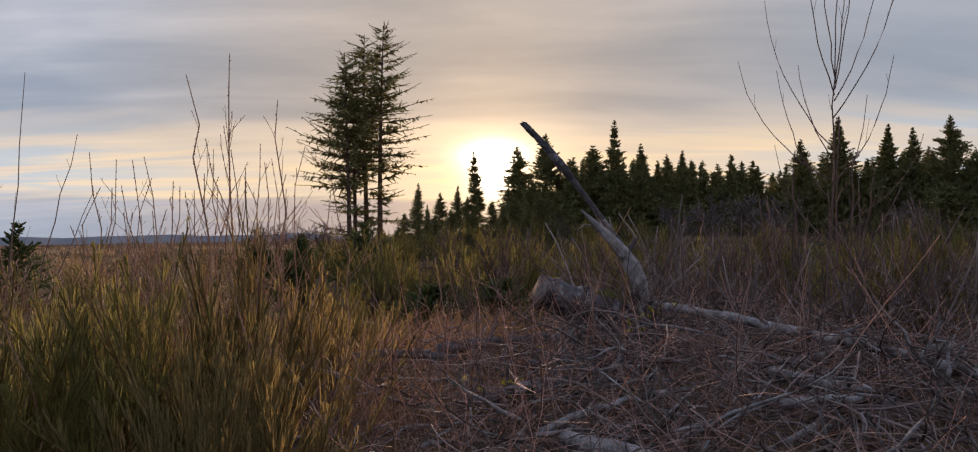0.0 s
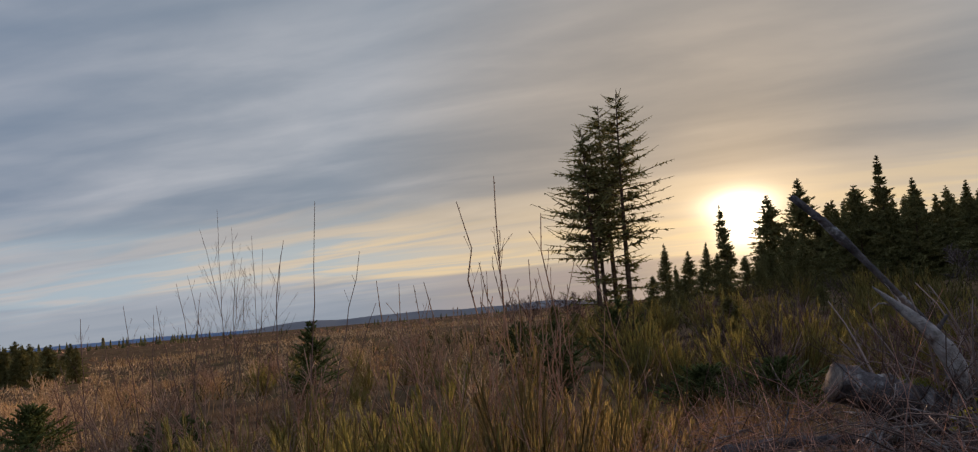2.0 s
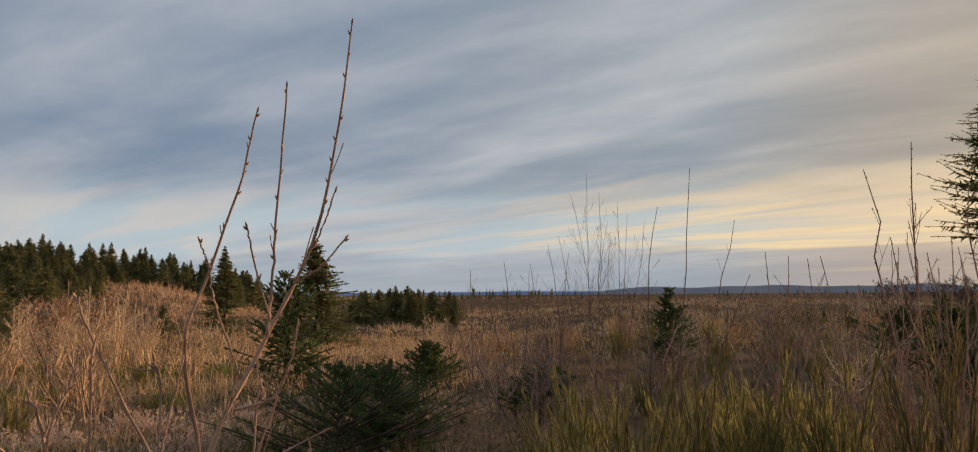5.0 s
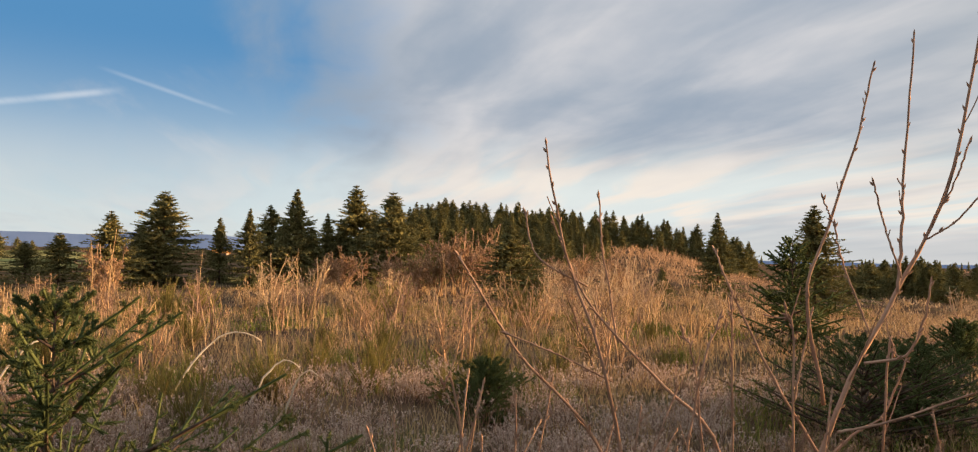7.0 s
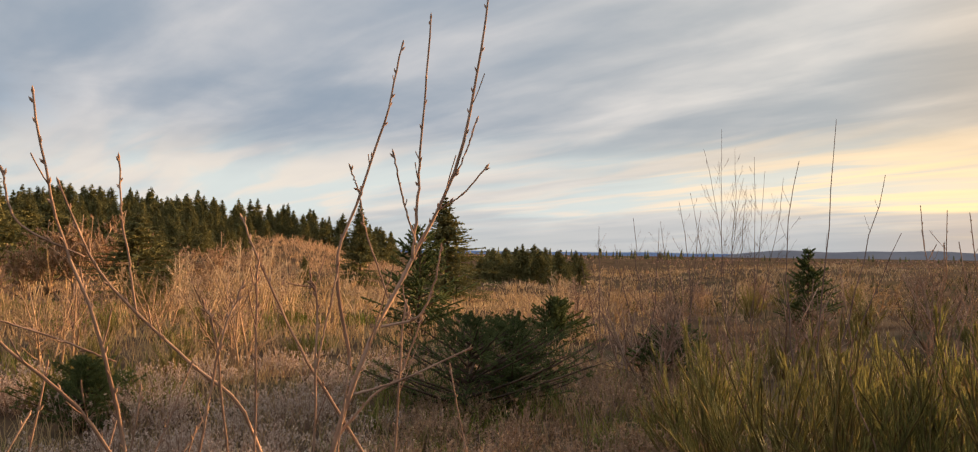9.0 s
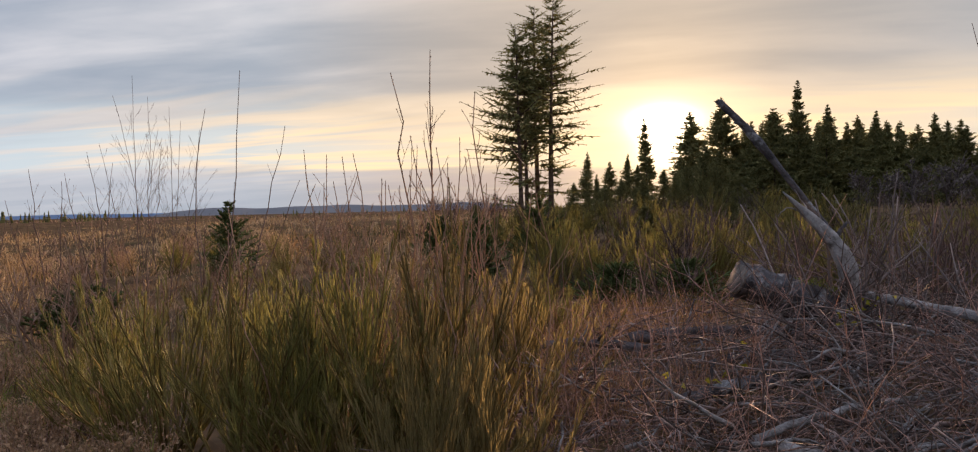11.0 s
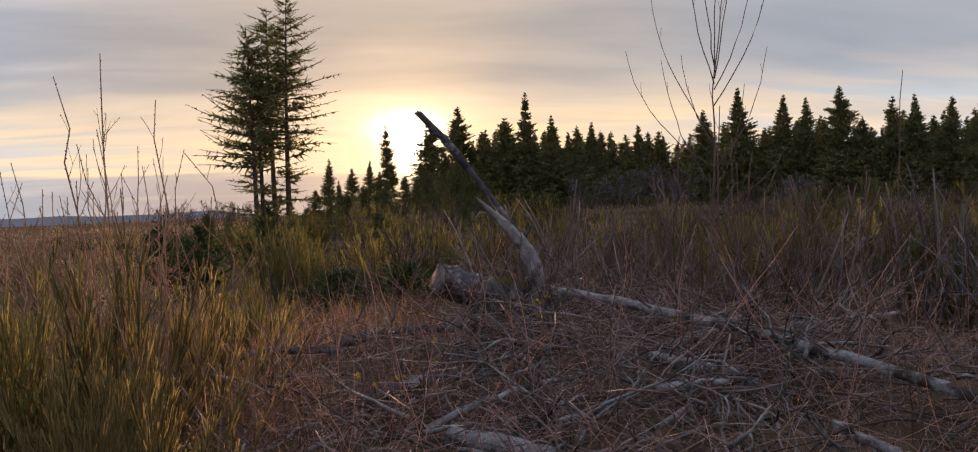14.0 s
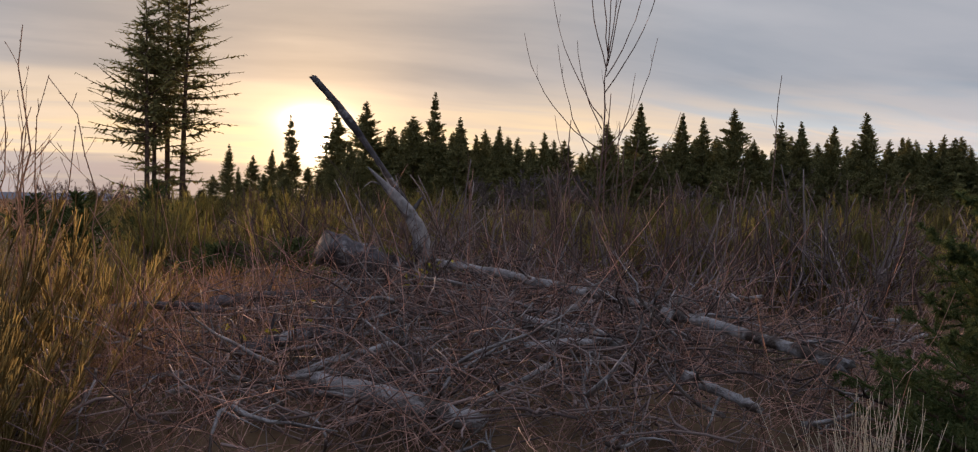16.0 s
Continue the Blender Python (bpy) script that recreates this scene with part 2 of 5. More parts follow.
DEAD = material("weathered_wood", (0.085, 0.072, 0.066), (0.38, 0.345, 0.32), 7.0, 0.85, 1.0, 48.0, 0.2, extra=((0.07, 0.052, 0.042), 0.50))
# dead wood darkened in colour as seen against the light; pale patches are lichen
BACKLIT_WOOD = material("backlit_dead_wood", (0.026, 0.022, 0.022), (0.15, 0.135, 0.135), 9.0, 0.9, 1.0, 45.0, 0.2, extra=((0.26, 0.255, 0.25), 0.56))
STICK = material("broken_stick", (0.020, 0.014, 0.013), (0.30, 0.215, 0.185), 3.0, 0.75, 0.3, 60.0, 0.9, sheen=0.03)
# sawn wood, darkened because the log's end face lies in shadow
SHADED_CUT = material("shaded_cut_wood", (0.075, 0.062, 0.054), (0.21, 0.175, 0.145), 12.0, 0.85, 0.4, 90.0, 0.0)
MOSS = material("moss", (0.065, 0.078, 0.016), (0.25, 0.245, 0.05), 14.0, 0.95, 0.5, 160.0, 0.5)
LEAF = material("yellow_leaf", (0.16, 0.15, 0.02), (0.42, 0.34, 0.05), 20.0, 0.7, 0.0, leaf=0.4)


# --------------------------------------------------------------- geometry
def unit(a):
    return a / np.maximum(np.linalg.norm(a, axis=-1, keepdims=True), 1e-9)


class Geo:
    """Loose tubes and small blades, gathered into one mesh."""

    def __init__(self):
        self.verts, self.quads, self.tris, self.count = [], [], [], 0

    def tubes(self, paths, radii, sides=3):
        n, k, _ = paths.shape
        if n == 0:
            return self
        along = unit(np.gradient(paths, axis=1))
        ref = np.where(np.abs(along[..., 2:3]) > 0.9, [1.0, 0.0, 0.0], [0.0, 0.0, 1.0])
        u = unit(np.cross(along, ref))
        v = np.cross(along, u)
        a = np.arange(sides) * 2 * np.pi / sides
        ring = u[:, :, None] * np.cos(a)[:, None] + v[:, :, None] * np.sin(a)[:, None]
        self.verts.append((paths[:, :, None] + ring * radii[:, :, None, None]).reshape(-1, 3))
        i = np.arange(n)[:, None, None] * k * sides + np.arange(k - 1)[:, None] * sides
        s = np.arange(sides if sides > 2 else 1)
        t = (s + 1) % sides
        q = np.stack([i + s, i + t, i + sides + t, i + sides + s], -1).reshape(-1, 4)
        self.quads.append(q + self.count)
        if sides > 4:
            first = np.arange(n)[:, None] * k * sides
            for base, order in ((0, s[::-1]), ((k - 1) * sides, s)):
                for j in range(1, sides - 1):
                    self.tris.append((first + base + order[[0, j, j + 1]]) + self.count)
        self.count += n * k * sides
        return self

    def blades(self, root, tip, width, rng):
        """One slim triangle for each root."""
        side = unit(np.cross(tip - root, rng.normal(size=root.shape))) * np.reshape(width, (-1, 1)) / 2
        self.verts.append(np.stack([root - side, root + side, tip], 1).reshape(-1, 3))
        self.tris.append(np.arange(len(root) * 3).reshape(-1, 3) + self.count)
        self.count += len(root) * 3
        return self

    def mesh(self, name, mat):
        me = bpy.data.meshes.new(name)
        verts = np.concatenate(self.verts).astype(np.float32)
        quads = np.concatenate(self.quads) if self.quads else np.zeros((0, 4), int)
        tris = np.concatenate(self.tris) if self.tris else np.zeros((0, 3), int)
        me.vertices.add(len(verts))
        me.vertices.foreach_set("co", verts.ravel())
        me.loops.add(quads.size + tris.size)
        me.loops.foreach_set("vertex_index", np.concatenate([quads.ravel(), tris.ravel()]).astype(np.int32))
        me.polygons.add(len(quads) + len(tris))
        starts = np.concatenate([np.arange(len(quads)) * 4, quads.size + np.arange(len(tris)) * 3])
        me.polygons.foreach_set("loop_start", starts.astype(np.int32))
        me.update(calc_edges=True)
        me.polygons.foreach_set("use_smooth", np.ones(len(me.polygons), dtype=bool))
        me.materials.append(mat)
        return me


def part(name, geo, mat, parent, label=""):
    me = geo.mesh(name, mat) if isinstance(geo, Geo) else geo
    ob = new(name, me)
    ob.parent = parent
    return tagged(ob, label)


def grow(start, way, length, rng, k=5, lift=0.0, wobble=0.12):
    """Paths of k nodes from each start, bending up by lift and wandering by wobble."""
    n = len(start)
    nodes, p, d = [start], start.copy(), unit(way)
    step = np.reshape(length, (-1, 1)) / (k - 1)
    for _ in range(k - 1):
        d = unit(d + np.array([0, 0, 1.0]) * lift / k + rng.normal(size=(n, 3)) * wobble)
        p = p + d * step
        nodes.append(p)
    return np.stack(nodes, 1)


def taper(n, k, r0, r1):
    return np.reshape(r0, (-1, 1)) * np.ones((n, 1)) * np.linspace(1, 0, k) + np.reshape(r1, (-1, 1)) * np.linspace(0, 1, k)


def sprout(paths, radii, per, rng, spread=0.7, ratio=0.45, frm=0.2, to=0.95, k=4, lift=0.3, wobble=0.1, thin=0.55, flat=0.0):
    """Side shoots from each path: per shoots a path, shorter towards its tip."""
    n, kk, _ = paths.shape
    which = np.repeat(np.arange(n), per)
    f = rng.uniform(frm, to, len(which))
    at = f * (kk - 1)
    i = np.minimum(at.astype(int), kk - 2)
    g = (at - i)[:, None]
    start = paths[which, i] * (1 - g) + paths[which, i + 1] * g
    along = unit(paths[which, i + 1] - paths[which, i])
    out = rng.normal(size=start.shape)
    out[:, 2] *= 1.0 - flat
    out = unit(out - along * (out * along).sum(1, keepdims=True))
    way = along * (1 - spread) + out * spread
    whole = np.linalg.norm(np.diff(paths, axis=1), axis=2).sum(1)[which]
    length = whole * ratio * (1.12 - f) * rng.uniform(0.6, 1.3, len(which))
    r = (radii[which, i] * (1 - g[:, 0]) + radii[which, i + 1] * g[:, 0]) * thin
    made = grow(start, way, length, rng, k, lift, wobble)
    return made, taper(len(made), k, r, r * 0.3)


def ground_z(x, y):
    """Height of the land: nearly level, a low rise under the slash heap, a wooded hill to the west, a rise to the north-east."""
    x, y = np.asarray(x, float), np.asarray(y, float)
    far = np.hypot(x, y)
    az = np.degrees(np.arctan2(-x, y))
    z = 0.06 * np.sin(x * 0.9 + 1.0) * np.cos(y * 0.7) + 0.05 * np.sin(x * 2.3 + y * 1.7)
    z = z * np.clip(far / 3, 0.2, 1) + 0.10 * np.sin(x * 0.21) * np.sin(y * 0.17 + 0.6)
    z = z + 0.38 * np.exp(-(((x - 2.6) / 3.4) ** 2 + ((y - 7.0) / 3.6) ** 2))
    side = np.clip((np.abs(az - 71) - 5) / 11, 0, 1)
    hill = (1 - side * side * (3 - 2 * side)) * np.clip((far - 62) / 60, 0, 1)
    z = z + hill * 4.6
    z = z - 1.2 * np.clip((far - 60) / 200, 0, 1) * np.clip(1 - np.abs(az - 35) / 25, 0, 1)
    z = z + 0.55 * np.sin(x * 0.047 + 0.8) * np.sin(y * 0.038 + 1.9) * np.clip((far - 45) / 60, 0, 1) * np.clip((400 - far) / 200, 0, 1)
    west = np.clip((az - 52) / 14, 0, 1) * np.clip((150 - az) / 25, 0, 1)
    t = np.clip((far - 10) / 30, 0, 1)
    z = z - 0.75 * west * t * t * (3 - 2 * t) * np.clip(1 - (far - 130) / 60, 0, 1)
    t = np.clip((far - 16) / 42, 0, 1) * np.clip((190 - far) / 80, 0, 1)
    z = z - 1.5 * t * t * (3 - 2 * t) * np.clip((az - 26) / 14, 0, 1) * np.clip((62 - az) / 8, 0, 1)
    z = z - 0.0062 * np.maximum(far - 190, 0) * np.clip((az + 12) / 16, 0, 1) * np.clip((66 - az) / 12, 0, 1)
    rise = np.clip((10 - az) / 14, 0, 1) * np.clip((az + 95) / 25, 0, 1)
    t = np.clip((far - 13) / 34, 0, 1)
    z = z + 1.25 * rise * t * t * (3 - 2 * t)
    return z


def spot(az, d, dz=0.0):
    v = heading(az) * d
    return Vector((v.x, v.y, float(ground_z(v.x, v.y)) + dz))


def scatter(rng, n, az, d, power=1.0, clump=0):
    """n places on the land between two headings and two distances, in clumps of that many where asked."""
    m = max(1, n // clump) if clump else n
    a = np.radians(rng.uniform(az[0], az[1], m))
    r = d[0] + (d[1] - d[0]) * rng.uniform(0, 1, m) ** power
    x, y = -np.sin(a) * r, np.cos(a) * r
    if clump:
        pick = rng.integers(m, size=n)
        wide = rng.uniform(0.08, 0.35, m)[pick] * np.clip(r[pick] / 9, 0.7, 4)
        x, y = x[pick] + rng.normal(size=n) * wide, y[pick] + rng.normal(size=n) * wide
    return np.stack([x, y, ground_z(x, y)], 1)


def uprights(rng, n, tilt):
    d = rng.normal(size=(n, 3)) * tilt
    d[:, 2] = 1.0
    return unit(d)


# ------------------------------------------------------------------- land
def land():
    rings = np.concatenate([np.linspace(0.0, 12, 49)[1:], 12 * 1.07 ** np.arange(1, 87)])
    turns = 180
    a = np.linspace(0, 2 * np.pi, turns, endpoint=False)
    x, y = -np.sin(a)[None] * rings[:, None], np.cos(a)[None] * rings[:, None]
    z = ground_z(x, y)
    verts = [(0.0, 0.0, float(ground_z(0, 0)))] + np.stack([x, y, z], -1).reshape(-1, 3).tolist()
    faces = [(0, 1 + i, 1 + (i + 1) % turns) for i in range(turns)]
    for r in range(len(rings) - 1):
        b, c = 1 + r * turns, 1 + (r + 1) * turns
        faces += [(b + i, c + i, c + (i + 1) % turns, b + (i + 1) % turns) for i in range(turns)]
    me = bpy.data.meshes.new("ground")
    me.from_pydata(verts, [], faces)
    me.polygons.foreach_set("use_smooth", np.ones(len(me.polygons), dtype=bool))
    me.materials.append(SOIL)
    return tagged(new("ground", me), "rough brown moorland soil with dead grass and moss", "ground", kind="structure")


land()


# ----------------------------------------------------------------- plants
def spruce_parts(rng, h, reach, whorl=0.45, arms=6, twigs=9, bare=0.04, droop=0.1, ragged=0.25, needle=0.03, sprig=0.5, wood=True, slope=0.82, full=0.12, stray=0.06, climb=0.3, open_below=0.0):
    """Trunk and crown of a conifer of height h: rings of arms that carry side twigs."""
    trunk, crown = Geo(), Geo()
    stem = grow(np.zeros((1, 3)), np.array([[0, 0, 1.0]]), [h], rng, 9, 0.3, 0.012)
    trunk.tubes(stem, taper(1, 9, h * 0.013, h * 0.0015), 8)
    levels = np.arange(bare * h, h * 0.985, whorl * h / 12)
    zs = np.repeat(levels, arms) + rng.normal(size=len(levels) * arms) * h * 0.012
    zs = np.clip(zs, bare * h * 0.8, h * 0.985)
    f = zs / h
    keep = rng.uniform(size=len(zs)) > ragged * 0.5
    keep &= rng.uniform(size=len(zs)) > open_below * np.clip((0.62 - f) / 0.25, 0, 1)
    zs, f = zs[keep], f[keep]
    swell = np.clip((f - bare) / full * 0.6 + 0.4, 0, 1)
    length = reach * (1.02 - f) ** slope * swell * rng.uniform(1 - ragged, 1 + ragged * 0.6, len(zs)) + h * 0.012
    turn = rng.uniform(0, 2 * np.pi, len(zs))
    rise = climb * f - droop
    way = np.stack([np.cos(turn), np.sin(turn), rise], 1)
    at = f * 8
    i = np.minimum(at.astype(int), 7)
    start = stem[0, i] + (stem[0, i + 1] - stem[0, i]) * (at - i)[:, None]
    boughs = grow(start, way, length, rng, 5, 0.12, stray)
    r = length * 0.013 + 0.003
    if wood:
        trunk.tubes(boughs, taper(len(boughs), 5, r, r * 0.2), 3)
    shoots, sr = sprout(boughs, taper(len(boughs), 5, np.full(len(boughs), needle), needle), twigs, rng, 0.62, sprig, 0.12, 1.0, 3, -0.15, 0.08, 1.0, 0.65)
    return trunk, crown, boughs, shoots


def old_fir(rng, h, reach, **kw):
    """A tall fir with open whorls: boughs set with flat sprays."""
    trunk, crown, boughs, shoots = spruce_parts(rng, h, reach, **kw)
    n = kw["needle"]
    crown.tubes(boughs[:, 1:], taper(len(boughs), 4, n * 0.6, n * 0.25), 3)
    tip = shoots[:, -1] - np.array([0, 0, 1.0]) * n * rng.uniform(0, 1.2, (len(shoots), 1))
    span = np.linalg.norm(tip - shoots[:, 0], axis=1)
    crown.blades(shoots[:, 0], tip, np.clip(span * 0.36, n * 0.3, n * 3.0) * rng.uniform(0.7, 1.2, len(shoots)), rng)
    return trunk, crown


def fir_crown(rng, h, reach, boughs=190, sprays=17, slope=0.85, bare=0.02, droop=0.25, ragged=0.3, size=0.05):
    """Crown and trunk of a distant conifer: drooping boughs at all heights, each set with small flat sprays."""
    trunk, crown = Geo(), Geo()
    stem = grow(np.zeros((1, 3)), np.array([[0, 0, 1.0]]), [h], rng, 8, 0.3, 0.010)
    trunk.tubes(stem, taper(1, 8, h * 0.014, h * 0.002), 6)
    f = bare + (0.99 - bare) * rng.uniform(0, 1, boughs) ** 0.75
    turn = rng.uniform(0, 2 * np.pi, boughs)
    lobe = 1.0 + 0.30 * np.sin(turn * 2 + rng.uniform(0, 6)) * np.sin(f * 9 + rng.uniform(0, 6)) + 0.12 * np.sin(turn * 5 + f * 21)
    length = reach * (1.0 - f) ** slope * lobe * rng.uniform(1 - ragged, 1 + ragged * 0.35, boughs) + h * 0.009
    way = np.stack([np.cos(turn), np.sin(turn), 0.5 * f - droop + rng.normal(size=boughs) * 0.08], 1)
    at = f * 7
    i = np.minimum(at.astype(int), 6)
    start = stem[0, i] + (stem[0, i + 1] - stem[0, i]) * (at - i)[:, None]
    arms = grow(start, way, length, rng, 4, 0.22, 0.05)
    crown.tubes(arms[:, ::3], taper(boughs, 2, h * 0.0035, h * 0.001), 3)
    which = np.repeat(np.arange(boughs), sprays)
    g = rng.uniform(0.12, 1.0, len(which)) ** 0.75 * 3
    j = np.minimum(g.astype(int), 2)
    root = arms[which, j] + (arms[which, j + 1] - arms[which, j]) * (g - j)[:, None]
    out = unit(arms[which, 3] - arms[which, 0])
    way = unit(out * 0.75 + rng.normal(size=root.shape) * 0.46 + np.array([0, 0, -0.16]))
    span = h * size * rng.uniform(0.45, 1.15, len(which)) * (0.35 + 0.65 * np.clip(length[which] / (reach * 0.5), 0, 1))
    root = root - way * (span * 0.3)[:, None]
    crown.blades(root, root + way * span[:, None], span * rng.uniform(0.26, 0.46, len(which)), rng)
    n = boughs * 5
    which = rng.integers(boughs, size=n)
    root = arms[which, 0] + (arms[which, 2] - arms[which, 0]) * rng.uniform(0.1, 1.0, (n, 1))
    way = unit(rng.normal(size=(n, 3)) + np.array([0, 0, -0.5]))
    span = np.minimum(h * size * 2.2, length[which] * 0.7) * rng.uniform(0.6, 1.2, n)
    crown.blades(root - way * span[:, None] * 0.4, root + way * span[:, None] * 0.6, span * 0.36, rng)
    return trunk, crown


def conifer_kind(name, trunk, crown, mat, label, group=""):
    root = new(name)
    tagged(root, label, "tree", group)
    part("trunk", trunk, BARK, root)
    part("crown", crown, mat, root)
    return root


def tree_line():
    rng = np.random.default_rng(5)
    kinds = []
    for k in range(10):
        t, c = fir_crown(rng, 10.0, (3.7, 4.4, 4.0, 4.8, 2.6, 3.6, 4.2, 3.4, 4.7, 3.9)[k], 340 if k < 5 else 230, 46 if k < 5 else 32, (1.05, 0.92, 1.0, 0.85, 0.95)[k % 5], 0.01, (0.22, 0.32, 0.15, 0.28, 0.2)[k % 5], (0.28, 0.4, 0.3, 0.45, 0.5)[k % 5], 0.033 if k < 5 else 0.045)
        kinds.append((t.mesh("trunk", BARK), c.mesh("crown", FAR_NEEDLE), c))

    def tree(k, az, d, top_el, label, group, wide=1.0, wood=None):
        p = spot(az, d, -0.1)
        s = (1.85 + d * math.tan(radians(top_el)) - p.z) / 10.0
        if wood:
            turn = rng.uniform(0, 2 * np.pi)
            c, q = math.cos(turn), math.sin(turn)
            spin = np.array([[c, -q, 0], [q, c, 0], [0, 0, 1.0]]) * np.array([[s * wide], [s * wide], [s]])
            crown = kinds[k][2]
            wood.verts += [v @ spin.T + np.array(p) for v in crown.verts]
            wood.quads += [f + wood.count for f in crown.quads]
            wood.tris += [f + wood.count for f in crown.tris]
            wood.count += crown.count
            return
        root = new("spruce_tree")
        tagged(root, label, "tree", group)
        part("trunk", kinds[k][0], BARK, root)
        part("crown", kinds[k][1], FAR_NEEDLE, root)
        root.matrix_basis = Matrix.Translation(p) @ pose(0, 0, 0, rng.normal() * 1.5, rng.normal() * 1.5, rng.uniform(0, 360)) @ Matrix.Diagonal((s * wide, s * wide, s, 1))

    # western edge of the clearing
    for k, az, d, el, wide in ((3, 98.0, 62, 4.0, 1.0), (1, 101.3, 58, 2.5, 1.0), (3, 104.2, 60, 1.0, 1.0), (3, 99.6, 64, 1.8, 0.9), (0, 89.3, 60, 4.5, 0.85), (1, 91.0, 64, 3.3, 0.9),
                               (0, 92.4, 58, 3.0, 0.75), (2, 94.4, 68, 2.3, 0.8), (1, 85.0, 64, 4.9, 0.95), (3, 82.6, 60, 4.5, 0.85), (0, 87.2, 64, 2.8, 0.8), (1, 84.0, 66, 3.2, 0.9),
                               (2, 80.3, 66, 3.2, 0.8), (0, 79.0, 70, 3.7, 0.8), (3, 73.9, 42, 2.25, 1.1), (1, 72.6, 44, 1.2, 0.9), (2, 78.0, 68, 3.0, 0.8), (3, 83.4, 62, 2.6, 1.1), (1, 88.2, 62, 1.8, 1.0), (3, 90.0, 60, 1.4, 1.1), (1, 81.0, 64, 2.2, 1.0), (3, 98.6, 60, 1.4, 1.3), (1, 109, 62, 3.2, 0.9), (3, 113, 60, 3.8, 0.9), (2, 118, 58, 4.2, 0.9), (0, 63.0, 45, -0.6, 1.0), (2, 90.2, 66, 2.2, 1.0), (2, 86.2, 66, 2.4, 1.0), (3, 106.0, 66, 0.4, 1.2)):
        tree(k, az, d, el, "dense green spruce lit by low sun", "spruces at the edge of the clearing", wide * 1.4)
    # the hill wood
    hill = Geo()
    for i in range(56):
        az = 56.5 + 25 * i / 55 + rng.normal() * 0.2
        crest = np.interp(az, (56, 59, 62, 66, 70, 74, 78, 82), (1.5, 2.1, 2.6, 3.2, 3.7, 3.95, 4.05, 3.7))
        for row in range(2):
            d = 128 + row * 10 + rng.normal() * 3
            tree(5 + int(rng.integers(5)), az + row * 0.2, d, crest + rng.uniform(-0.45, 0.25) - 0.6 * (1 - row), "", "", 1.05, hill)
    for i in range(20):
        az = 66 + 15 * i / 19 + rng.normal() * 0.3
        tree(8, az, 112 + rng.normal() * 4, float(np.interp(az, (66, 70, 74, 82), (2.0, 2.6, 3.0, 3.0))) + rng.uniform(-0.3, 0.2), "", "", 1.2, hill)
    for i in range(60):
        az = 66.5 + 15 * i / 59 + rng.normal() * 0.2
        crest = float(np.interp(az, (66, 68, 71, 75, 82), (2.0, 2.5, 3.0, 3.3, 3.2)))
        row = i % 3
        tree(5 + int(rng.integers(5)), az, 108 - 12 * row + rng.normal() * 2, crest - 0.55 * row + rng.uniform(-0.4, 0.1), "", "", 1.1, hill)
    tagged(new("hill_wood", hill.mesh("hill_wood", FAR_NEEDLE)), "dense dark spruce wood on the low hill", "woods", kind="stuff")
    # the dark wood to the north-east, against the sky
    for i in range(74):
        az = -8.5 - 58 * i / 73 + rng.normal() * 0.3
        crest = np.interp(-az, (8, 12, 14, 18, 24, 27.5, 34, 40, 50, 70), (4.7, 5.0, 5.1, 4.4, 4.2, 4.5, 4.4, 4.2, 4.6, 5.0))
        d = np.interp(-az, (8, 20, 45, 70), (96, 82, 62, 52)) + rng.normal() * 2
        for row in range(2):
            tree(5 + int(rng.integers(5)), az + row * 0.5, d + 6 * row, crest + rng.uniform(-0.7, 0.6) + 0.1 * row, "dark spruce silhouetted in the forest edge", "spruces of the forest edge", 1.0)
        if i % 2:
            tree(8, az - 0.2, d - 4, crest * 0.55 + rng.uniform(-0.6, 0.4), "low dark spruce under the forest edge", "spruces of the forest edge", 1.7)
    for k, az, el in ((4, -12.3, 7.9), (0, -27.6, 7.3), (0, -30.4, 6.6), (2, -33.9, 6.9), (0, -31.9, 6.3), (0, -36.9, 5.9), (2, -40.1, 5.6), (0, -38.3, 5.9), (3, -10.8, 6.2), (0, -14.0, 6.2), (2, -42.5, 6.4), (0, -17, 5.6), (2, -20.5, 5.2), (2, -25.0, 6.0)):
        tree(k, az, float(np.interp(-az, (8, 20, 45), (92, 78, 58))), el, "tall dark spruce rising above the forest edge", "spruces of the forest edge", 0.92)
    # round the sun
    for k, az, d, el in ((4, -2.2, 100, 5.9), (2, -7.3, 96, 7.2), (1, -5.3, 100, 6.2), (0, -0.6, 90, 3.4), (2, 0.6, 88, 2.9), (0, 2.3, 85, 3.6), (1, -4.3, 94, 3.2), (1, -6.3, 92, 4.0), (0, 1.5, 80, 2.0), (2, -1.4, 86, 2.6), (3, -3.2, 80, 2.2), (3, -0.2, 74, 1.6),
                         (3, 3.2, 80, 1.4), (3, 1.0, 76, 1.2), (3, -5.0, 78, 2.6), (3, -7.0, 78, 3.0), (3, 5.0, 74, 0.7), (3, 7.0, 76, 0.6), (3, -1.8, 70, 1.6), (3, -4.0, 72, 1.8), (3, -6.0, 70, 1.8), (3, 2.2, 68, 0.8)):
        tree(k, az, d, el, "backlit spruce in front of the setting sun", "spruces below the sun", 0.75 if k in (4, 0) else 1.0)
    for i in range(16):
        az = rng.uniform(-12, 12)
        tree(3, az, rng.uniform(24, 46), rng.uniform(-1.6, 0.1), "low dark young spruce on the moor", "young spruces on the moor", 1.5)
